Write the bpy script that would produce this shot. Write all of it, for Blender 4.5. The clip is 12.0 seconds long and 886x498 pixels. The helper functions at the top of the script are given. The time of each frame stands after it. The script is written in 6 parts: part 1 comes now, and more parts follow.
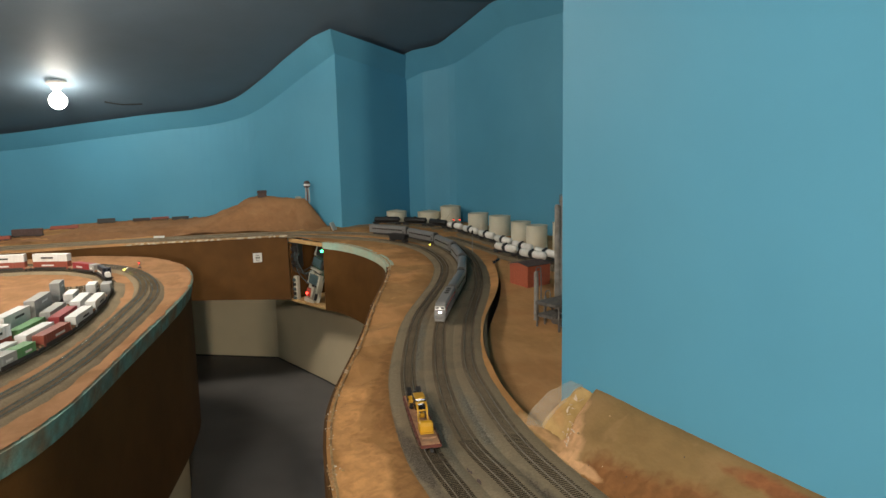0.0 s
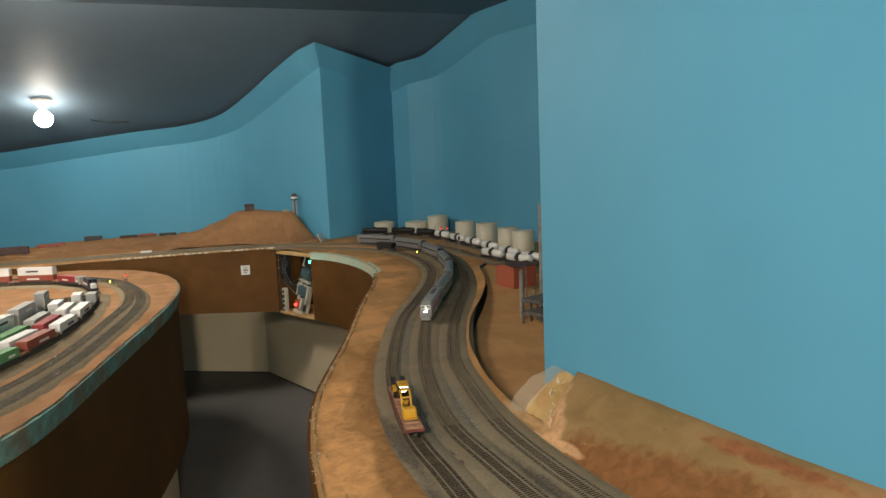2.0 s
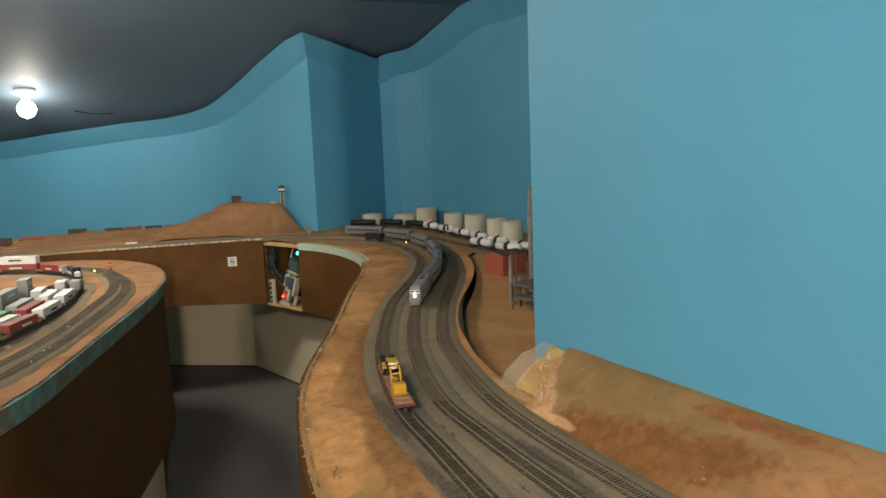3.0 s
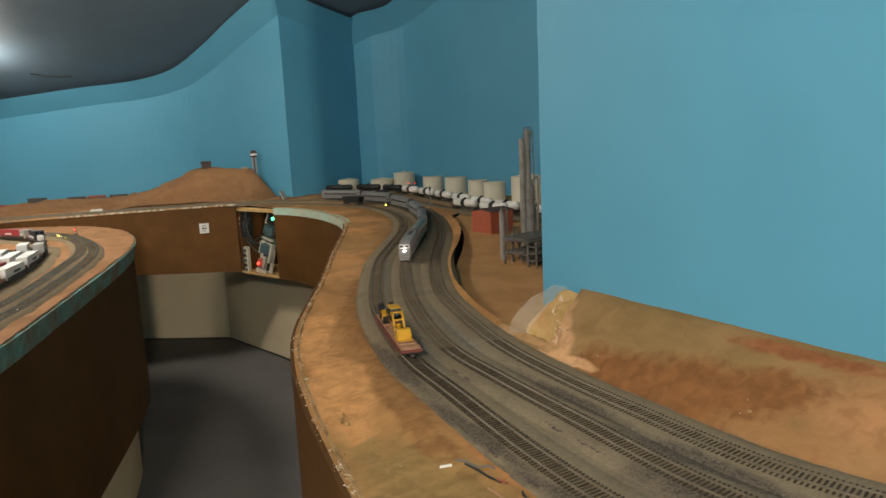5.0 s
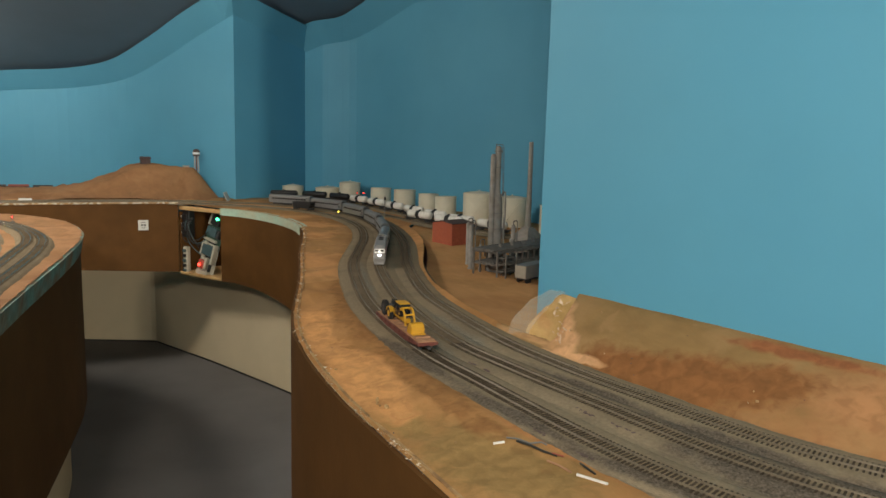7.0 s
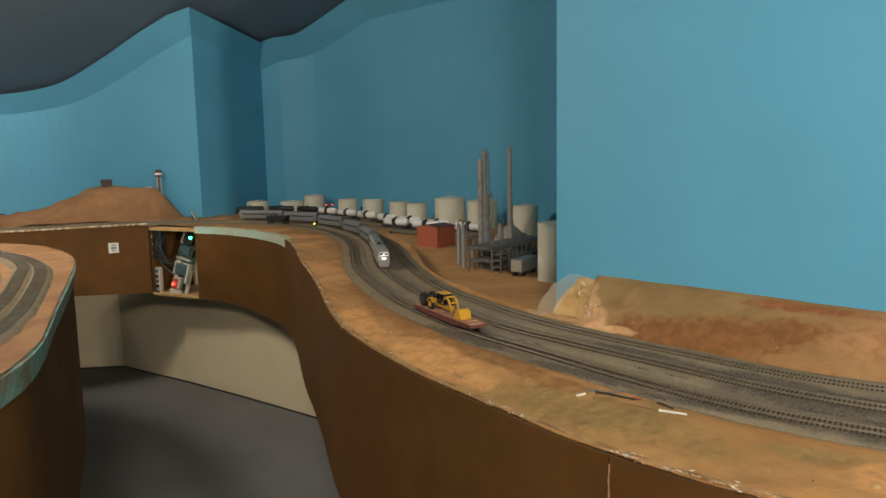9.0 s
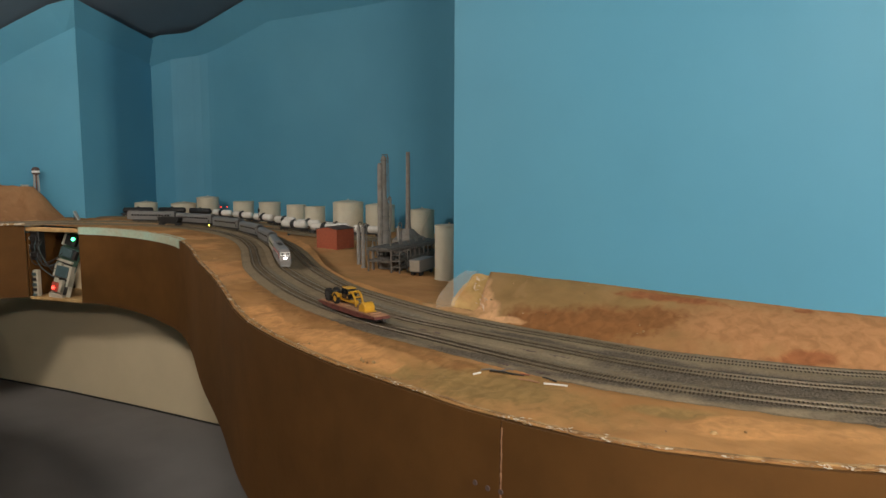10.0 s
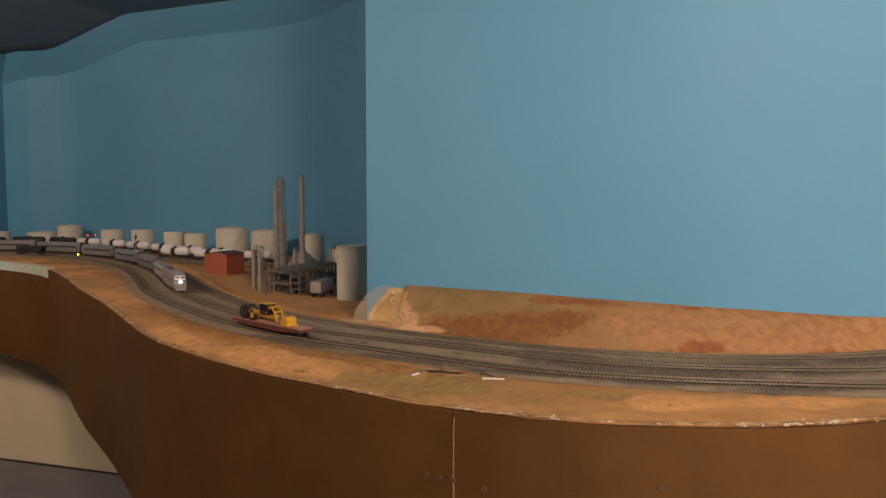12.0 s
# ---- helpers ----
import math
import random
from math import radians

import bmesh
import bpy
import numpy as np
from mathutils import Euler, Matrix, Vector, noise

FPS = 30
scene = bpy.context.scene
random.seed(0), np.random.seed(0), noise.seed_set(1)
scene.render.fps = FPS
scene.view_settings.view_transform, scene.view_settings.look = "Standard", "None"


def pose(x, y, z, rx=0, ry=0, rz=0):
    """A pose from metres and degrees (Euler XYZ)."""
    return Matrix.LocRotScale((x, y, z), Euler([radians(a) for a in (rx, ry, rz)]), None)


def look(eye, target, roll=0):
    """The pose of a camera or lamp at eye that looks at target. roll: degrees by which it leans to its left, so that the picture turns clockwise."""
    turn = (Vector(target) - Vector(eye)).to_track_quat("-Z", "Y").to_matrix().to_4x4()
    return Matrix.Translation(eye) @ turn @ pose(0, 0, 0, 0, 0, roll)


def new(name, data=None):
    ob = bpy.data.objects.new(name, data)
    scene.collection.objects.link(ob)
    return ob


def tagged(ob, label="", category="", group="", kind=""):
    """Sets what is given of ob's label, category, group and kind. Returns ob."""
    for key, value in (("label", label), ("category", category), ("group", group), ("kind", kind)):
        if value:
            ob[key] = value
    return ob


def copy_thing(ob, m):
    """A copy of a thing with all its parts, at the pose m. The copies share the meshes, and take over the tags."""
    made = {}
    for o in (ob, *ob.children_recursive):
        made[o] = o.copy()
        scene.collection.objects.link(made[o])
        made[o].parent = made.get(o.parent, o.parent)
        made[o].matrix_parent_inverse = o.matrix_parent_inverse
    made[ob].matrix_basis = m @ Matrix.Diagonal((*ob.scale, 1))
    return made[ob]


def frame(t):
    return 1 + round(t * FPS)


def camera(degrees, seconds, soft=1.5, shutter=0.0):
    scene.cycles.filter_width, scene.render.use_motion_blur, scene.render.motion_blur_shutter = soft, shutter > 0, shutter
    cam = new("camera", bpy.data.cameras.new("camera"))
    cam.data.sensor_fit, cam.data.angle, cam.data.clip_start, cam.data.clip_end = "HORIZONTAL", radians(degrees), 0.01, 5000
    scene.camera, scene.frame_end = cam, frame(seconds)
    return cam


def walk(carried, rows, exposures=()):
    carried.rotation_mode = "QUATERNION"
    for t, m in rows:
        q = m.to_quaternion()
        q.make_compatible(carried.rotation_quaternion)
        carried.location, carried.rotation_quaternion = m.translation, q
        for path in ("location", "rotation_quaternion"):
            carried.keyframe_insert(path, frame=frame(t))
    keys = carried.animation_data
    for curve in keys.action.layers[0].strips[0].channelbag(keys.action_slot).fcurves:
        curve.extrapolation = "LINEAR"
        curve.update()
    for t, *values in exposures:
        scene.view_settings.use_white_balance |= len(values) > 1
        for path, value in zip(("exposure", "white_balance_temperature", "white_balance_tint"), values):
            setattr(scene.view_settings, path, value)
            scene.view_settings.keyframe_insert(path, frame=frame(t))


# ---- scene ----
cam = camera(67.0, 12.0)
PATH = [
    (0, (0.077, 0.096, 1.553), (0.650, 1.989, 1.256), -1.28),
    (0.5, (0.080, 0.100, 1.543), (0.677, 1.987, 1.250), -1.83),
    (1, (0.088, 0.093, 1.531), (0.675, 1.985, 1.260), -2.78),
    (1.5, (0.092, 0.082, 1.512), (0.684, 1.974, 1.252), -2.85),
    (2, (0.089, 0.073, 1.498), (0.690, 1.965, 1.256), -2.42),
    (2.5, (0.085, 0.073, 1.480), (0.701, 1.961, 1.239), -2.25),
    (4.5, (0.086, 0.142, 1.389), (0.782, 1.994, 1.094), -2.77),
    (5, (0.051, 0.168, 1.384), (0.766, 2.008, 1.064), -2.67),
    (5.5, (0.008, 0.187, 1.376), (0.775, 2.005, 1.050), -2.18),
    (6, (-0.042, 0.180, 1.377), (0.799, 1.969, 1.078), -1.35),
    (6.5, (-0.089, 0.178, 1.375), (0.814, 1.940, 1.092), 0.17),
    (7, (-0.121, 0.184, 1.364), (0.829, 1.923, 1.095), 1.52),
    (7.2, (-0.144, 0.185, 1.359), (0.804, 1.926, 1.093), 1.49),
    (9, (-0.344, 0.172, 1.349), (0.772, 1.814, 1.112), -1.15),
    (9.5, (-0.377, 0.139, 1.343), (0.864, 1.687, 1.088), -0.51),
    (10, (-0.412, 0.115, 1.340), (0.953, 1.561, 1.121), 0.15),
    (10.5, (-0.443, 0.110, 1.331), (1.011, 1.474, 1.172), 0.86),
    (11, (-0.458, 0.115, 1.315), (1.062, 1.404, 1.142), 0.97),
    (11.5, (-0.479, 0.135, 1.316), (1.095, 1.359, 1.155), -0.07),
    (12, (-0.517, 0.159, 1.304), (1.112, 1.313, 1.183), 0.04),
]
walk(cam, [(t, look(eye, target, roll)) for t, eye, target, roll in PATH],
     [(0.0, 0.0, 6500, 10), (9.0, 0.0, 6500, 10), (10.0, -0.1, 6600, 14), (11.0, -0.22, 6700, 19), (12.0, -0.25, 7400, 31)])

# ---- light ----
world = bpy.data.worlds.new("world")
scene.world = world
world.use_nodes = True
world.node_tree.nodes["Background"].inputs[0].default_value = (0.55, 0.6, 0.7, 1)
world.node_tree.nodes["Background"].inputs[1].default_value = 0.02
scene.view_settings.exposure = 0.0


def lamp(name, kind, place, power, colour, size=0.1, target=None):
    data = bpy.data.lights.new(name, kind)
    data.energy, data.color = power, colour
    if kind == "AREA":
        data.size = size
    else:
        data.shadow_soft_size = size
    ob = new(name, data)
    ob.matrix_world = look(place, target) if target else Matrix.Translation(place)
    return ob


FLOOR = 0.2


def ceil(x, y):
    """The height of the ceiling, which slopes down over the far end of the room."""
    return min(2.32, 2.25 - 0.3 * (y - 3.85))


# Only the first is in view; third and fourth are added to even brightness
BULBS_AND_FILL = [(x, y, ceil(x, y) - 0.115) for x, y in ((-0.92, 4.68), (-0.79, -0.68), (-0.78, 2.75), (-3.4, 3.9), (0.1, -6.8))]
for place, power, colour in zip(BULBS_AND_FILL, (3.2, 188, 76, 3, 1300), ((1.0, 0.92, 0.80), (1.0, 0.885, 0.74), (1.0, 0.885, 0.74), (1.0, 0.92, 0.80), (1.0, 0.87, 0.70))):
    lamp("bulb_or_fill_light", "POINT", place, power, colour, 0.16)


# ---- materials ----
def material(name, colour, rough=0.7, metal=0.0, grain=0.0, grain_scale=60.0, stains=None, stain_scale=4.0, bump=0.0,
             bump_scale=120.0, spec=0.5, emit=0.0, alpha=1.0, transmit=0.0, vary=0.0, edge=(0.42, 0.66)):
    """A surface: its colour, fine grain, broad stains of a second colour, relief, and a change from piece to piece."""
    m = bpy.data.materials.new(name)
    m.use_nodes = True
    nt = m.node_tree
    b = nt.nodes["Principled BSDF"]
    b.inputs["Roughness"].default_value = rough
    b.inputs["Metallic"].default_value = metal
    b.inputs["Specular IOR Level"].default_value = spec
    b.inputs["Transmission Weight"].default_value = transmit
    b.inputs["Alpha"].default_value = alpha
    co = nt.nodes.new("ShaderNodeTexCoord").outputs["Object"]

    def noisy(scale, detail=4.0):
        n = nt.nodes.new("ShaderNodeTexNoise")
        n.inputs["Scale"].default_value, n.inputs["Detail"].default_value = scale, detail
        nt.links.new(co, n.inputs["Vector"])
        return n.outputs["Fac"]

    def ramp(fac, lo, hi):
        r = nt.nodes.new("ShaderNodeMapRange")
        r.inputs["From Min"].default_value, r.inputs["From Max"].default_value = lo, hi
        nt.links.new(fac, r.inputs["Value"])
        return r.outputs["Result"]

    def mix(fac, a, bb, how="MIX"):
        x = nt.nodes.new("ShaderNodeMix")
        x.data_type, x.blend_type = "RGBA", how
        if isinstance(fac, float):
            x.inputs["Factor"].default_value = fac
        else:
            nt.links.new(fac, x.inputs["Factor"])
        for sock, v in ((x.inputs["A"], a), (x.inputs["B"], bb)):
            if isinstance(v, tuple):
                sock.default_value = (*v, 1) if len(v) == 3 else v
            else:
                nt.links.new(v, sock)
        return x.outputs["Result"]

    col = tuple(colour)
    if stains:
        col = mix(ramp(noisy(stain_scale, 5.0), *edge), col, tuple(stains))
    if grain:
        lo = 1 - grain
        g = ramp(noisy(grain_scale, 6.0), 0.3, 0.7)
        val = nt.nodes.new("ShaderNodeMapRange")
        val.inputs["To Min"].default_value, val.inputs["To Max"].default_value = lo, 1.0 + grain * 0.35
        nt.links.new(g, val.inputs["Value"])
        comb = nt.nodes.new("ShaderNodeCombineColor")
        for k in range(3):
            nt.links.new(val.outputs["Result"], comb.inputs[k])
        col = mix(1.0, col, comb.outputs["Color"], "MULTIPLY")
    if vary:
        info = nt.nodes.new("ShaderNodeObjectInfo").outputs["Random"]
        val = nt.nodes.new("ShaderNodeMapRange")
        val.inputs["To Min"].default_value, val.inputs["To Max"].default_value = 1 - vary, 1 + vary
        nt.links.new(info, val.inputs["Value"])
        comb = nt.nodes.new("ShaderNodeCombineColor")
        for k in range(3):
            nt.links.new(val.outputs["Result"], comb.inputs[k])
        col = mix(1.0, col, comb.outputs["Color"], "MULTIPLY")
    if isinstance(col, tuple):
        b.inputs["Base Color"].default_value = (*col, 1)
    else:
        nt.links.new(col, b.inputs["Base Color"])
    if bump:
        bn = nt.nodes.new("ShaderNodeBump")
        bn.inputs["Strength"].default_value, bn.inputs["Distance"].default_value = min(1.0, bump), 0.004
        nt.links.new(noisy(bump_scale, 8.0), bn.inputs["Height"])
        nt.links.new(bn.outputs["Normal"], b.inputs["Normal"])
    if emit:
        b.inputs["Emission Color"].default_value = (*colour, 1)
        b.inputs["Emission Strength"].default_value = emit
    return m


BLUE = material("sky_blue_wall_paint", (0.088, 0.312, 0.462), 0.6, grain=0.05, grain_scale=3, stains=(0.098, 0.328, 0.474), stain_scale=1.2, bump=0.04, bump_scale=160, spec=0.3)
CEILING = material("grey_blue_ceiling_paint", (0.11, 0.155, 0.20), 0.6, grain=0.06, grain_scale=6, bump=0.15, bump_scale=60, spec=0.35)
FASCIA = material("brown_painted_hardboard", (0.094, 0.043, 0.0120), 0.65, grain=0.14, grain_scale=14, stains=(0.116, 0.053, 0.0145), stain_scale=3, bump=0.1, bump_scale=90, spec=0.12)
BEIGE = material("beige_wall_paint", (0.62, 0.52, 0.35), 0.75, grain=0.06, grain_scale=5, bump=0.1, spec=0.2)
CARPET = material("grey_floor_carpet", (0.19, 0.185, 0.18), 0.95, grain=0.15, grain_scale=260, stains=(0.165, 0.16, 0.155), stain_scale=3, bump=0.5, bump_scale=500, spec=0.1)
BALLAST = material("grey_brown_ballast", (0.248, 0.196, 0.128), 0.95, grain=0.2, grain_scale=220, stains=(0.215, 0.170, 0.112), stain_scale=11, bump=0.35, bump_scale=500, spec=0.08, edge=(0.50, 0.58))
FOAM = material("pale_green_foam", (0.36, 0.50, 0.40), 0.8, grain=0.15, grain_scale=70, stains=(0.42, 0.42, 0.30), stain_scale=9, bump=0.3)
TEAL = material("teal_foam", (0.17, 0.33, 0.28), 0.8, grain=0.3, grain_scale=50, stains=(0.22, 0.16, 0.09), stain_scale=14, bump=0.5)
PLASTER = material("white_plaster_crumbs", (0.60, 0.52, 0.40), 0.9, grain=0.25, stains=(0.36, 0.22, 0.10), stain_scale=55, bump=0.3, edge=(0.44, 0.52))
BRIGHTRAIL = material("bright_nickel_rail", (0.52, 0.49, 0.42), 0.24, metal=0.85, grain=0.15, grain_scale=120)
DUSTYTIE = material("dusty_brown_ties", (0.122, 0.098, 0.068), 0.95, grain=0.35, grain_scale=200, stains=(0.165, 0.132, 0.090), stain_scale=16, spec=0.03)
TIE = material("dark_brown_ties", (0.070, 0.056, 0.040), 0.95, grain=0.3, grain_scale=300, spec=0.03, vary=0.25)
RAIL = material("weathered_rail", (0.175, 0.142, 0.097), 0.42, metal=0.25, grain=0.3, grain_scale=120)
WHITE = material("white_tank_paint", (0.80, 0.78, 0.73), 0.5, grain=0.10, grain_scale=60, stains=(0.6, 0.57, 0.5), stain_scale=25)
CREAM = material("cream_tank_plastic", (0.62, 0.57, 0.44), 0.6, grain=0.08, grain_scale=30, stains=(0.55, 0.49, 0.36), stain_scale=8)
BLACK = material("black_paint", (0.012, 0.012, 0.013), 0.5, grain=0.2)
DARKGREY = material("dark_underframe", (0.035, 0.033, 0.032), 0.7, grain=0.2)
SILVER = material("silver_car_body", (0.21, 0.205, 0.20), 0.45, metal=0.3, grain=0.12, grain_scale=60, bump=0.15, bump_scale=300)
WARMSILVER = material("warm_silver_car_side", (0.42, 0.38, 0.31), 0.42, metal=0.3, grain=0.1, grain_scale=60)
LOCOGREY = material("grey_locomotive_paint", (0.23, 0.222, 0.215), 0.5, grain=0.1, grain_scale=70)
STRIPERED = material("red_stripe_paint", (0.45, 0.03, 0.022), 0.5, grain=0.05)
STRIPEBLUE = material("dark_blue_stripe_paint", (0.012, 0.014, 0.03), 0.5, grain=0.05)
STRIPEWHITE = material("white_stripe_paint", (0.75, 0.74, 0.72), 0.5, grain=0.05)
GLASS = material("dark_window_glass", (0.01, 0.012, 0.014), 0.12, spec=0.6)
GREENGLASS = material("green_tinted_window", (0.10, 0.16, 0.06), 0.2, spec=0.6)
RUST = material("red_brown_flatcar_paint", (0.12, 0.028, 0.018), 0.65, grain=0.3, grain_scale=90)
DECK = material("tan_wood_deck", (0.36, 0.19, 0.10), 0.8, grain=0.35, grain_scale=70)
YELLOW = material("yellow_loader_paint", (0.52, 0.27, 0.012), 0.45, grain=0.12, grain_scale=80)
TYRE = material("black_rubber_tyre", (0.014, 0.013, 0.013), 0.8, grain=0.3)
REFINERY = material("grey_refinery_plastic", (0.25, 0.232, 0.21), 0.6, grain=0.2, grain_scale=80, stains=(0.21, 0.18, 0.15), stain_scale=30)
REFDARK = material("dark_grey_refinery_plastic", (0.15, 0.142, 0.132), 0.65, grain=0.25, grain_scale=80)
REDBRICK = material("red_shed_paint", (0.36, 0.085, 0.038), 0.7, grain=0.15, grain_scale=120, stains=(0.36, 0.085, 0.04), stain_scale=20)
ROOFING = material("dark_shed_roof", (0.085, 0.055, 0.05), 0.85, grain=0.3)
EDGEWOOD = material("dirty_wood_edge", (0.40, 0.26, 0.12), 0.8, grain=0.3, grain_scale=60, stains=(0.26, 0.155, 0.072), stain_scale=26, bump=0.4, bump_scale=200, spec=0.15, edge=(0.48, 0.56))
RACK = material("mid_grey_refinery_plastic", (0.165, 0.15, 0.132), 0.62, grain=0.22, grain_scale=90, stains=(0.12, 0.105, 0.09), stain_scale=40)
WOOD = material("plain_pine_wood", (0.55, 0.36, 0.16), 0.6, grain=0.2, grain_scale=30, stains=(0.45, 0.27, 0.1), stain_scale=9)
PCB = material("dark_green_circuit_board", (0.03, 0.075, 0.05), 0.4, grain=0.3, grain_scale=120)
CHIP = material("grey_white_module", (0.42, 0.40, 0.32), 0.5, grain=0.1)
COMPONENT = material("blue_grey_component", (0.045, 0.085, 0.095), 0.45, grain=0.2)
SIGNPLATE = material("white_sign_plate", (0.6, 0.59, 0.55), 0.5, grain=0.05)
GREENLED = material("green_led", (0.05, 1.0, 0.35), emit=9)
REDLED = material("red_led", (1.0, 0.05, 0.03), emit=5)
YELLOWLED = material("yellow_led", (1.0, 0.85, 0.08), emit=9)
HEADLIGHT = material("white_headlight", (1.0, 0.96, 0.9), emit=7)
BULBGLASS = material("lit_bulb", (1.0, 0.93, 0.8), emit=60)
FIXTURE = material("white_ceramic_lampholder", (0.75, 0.73, 0.7), 0.4)
GREENBOX = material("green_container_paint", (0.10, 0.27, 0.10), 0.55, grain=0.12, grain_scale=60)
REDBOX = material("rust_red_container_paint", (0.28, 0.065, 0.04), 0.55, grain=0.15, grain_scale=60)
GREYBOX = material("grey_container_paint", (0.36, 0.36, 0.34), 0.55, grain=0.15, grain_scale=60)
WHITEBOX = material("white_container_paint", (0.72, 0.72, 0.70), 0.5, grain=0.08, grain_scale=60)
CRIMSON = material("crimson_container_paint", (0.30, 0.03, 0.035), 0.5, grain=0.1)
BROWNTOWER = material("brown_water_tower_paint", (0.17, 0.08, 0.06), 0.7, grain=0.2)
WIRE = material("dark_wire", (0.02, 0.02, 0.018), 0.5)


def blotches(m, areas, seed=0.0, speck=0.16, fine=55.0):
    """Painted patches with ragged edges: each a colour, the edge's softness, and ellipses (x, y, half length, half width, turn)."""
    nt = m.node_tree
    b = nt.nodes["Principled BSDF"]
    co = nt.nodes.new("ShaderNodeTexCoord").outputs["Object"]
    raw = []
    for scale in (13.0, 55.0, fine):
        n = nt.nodes.new("ShaderNodeTexNoise")
        n.inputs["Scale"].default_value, n.inputs["Detail"].default_value, n.inputs["Distortion"].default_value = scale, 6, 0.6
        shift = nt.nodes.new("ShaderNodeVectorMath")
        shift.inputs[1].default_value = (seed, 0.37 * seed, 0.0)
        nt.links.new(co, shift.inputs[0])
        nt.links.new(shift.outputs[0], n.inputs["Vector"])
        raw.append(n.outputs["Fac"])

    def calc(op, a, c):
        n = nt.nodes.new("ShaderNodeMath")
        n.operation = op
        for sock, v in zip(n.inputs, (a, c)):
            if isinstance(v, float):
                sock.default_value = v
            else:
                nt.links.new(v, sock)
        return n.outputs[0]

    wobble = calc("ADD", calc("MULTIPLY", calc("SUBTRACT", raw[0], 0.5), 1.5), calc("MULTIPLY", calc("SUBTRACT", raw[1], 0.5), 0.8))
    for colour, soft, ellipses in areas:
        near = None
        for x, y, a, c, turn in ellipses:
            mp = nt.nodes.new("ShaderNodeMapping")
            mp.vector_type = "TEXTURE"
            mp.inputs["Location"].default_value = (x, y, 0)
            mp.inputs["Rotation"].default_value = (0, 0, math.radians(turn))
            mp.inputs["Scale"].default_value = (a, c, 1000.0)
            nt.links.new(co, mp.inputs["Vector"])
            d = nt.nodes.new("ShaderNodeVectorMath")
            d.operation = "LENGTH"
            nt.links.new(mp.outputs[0], d.inputs[0])
            near = d.outputs["Value"] if near is None else calc("MINIMUM", near, d.outputs["Value"])
        f = nt.nodes.new("ShaderNodeMapRange")
        f.inputs["From Min"].default_value, f.inputs["From Max"].default_value = 1.0 + soft, 1.0 - soft
        nt.links.new(calc("ADD", near, wobble), f.inputs["Value"])
        grit = nt.nodes.new("ShaderNodeMix")
        grit.data_type = "RGBA"
        spots = nt.nodes.new("ShaderNodeMapRange")
        spots.inputs["From Min"].default_value, spots.inputs["From Max"].default_value = 0.36, 0.64
        nt.links.new(raw[2], spots.inputs["Value"])
        nt.links.new(spots.outputs["Result"], grit.inputs["Factor"])
        grit.inputs["A"].default_value = (*[v * (1 - speck) for v in colour], 1)
        grit.inputs["B"].default_value = (*[v * (1 + speck) for v in colour], 1)
        mixed = nt.nodes.new("ShaderNodeMix")
        mixed.data_type = "RGBA"
        nt.links.new(f.outputs["Result"], mixed.inputs["Factor"])
        nt.links.new(b.inputs["Base Color"].links[0].from_socket, mixed.inputs["A"])
        nt.links.new(grit.outputs["Result"], mixed.inputs["B"])
        nt.links.new(mixed.outputs["Result"], b.inputs["Base Color"])
    return m


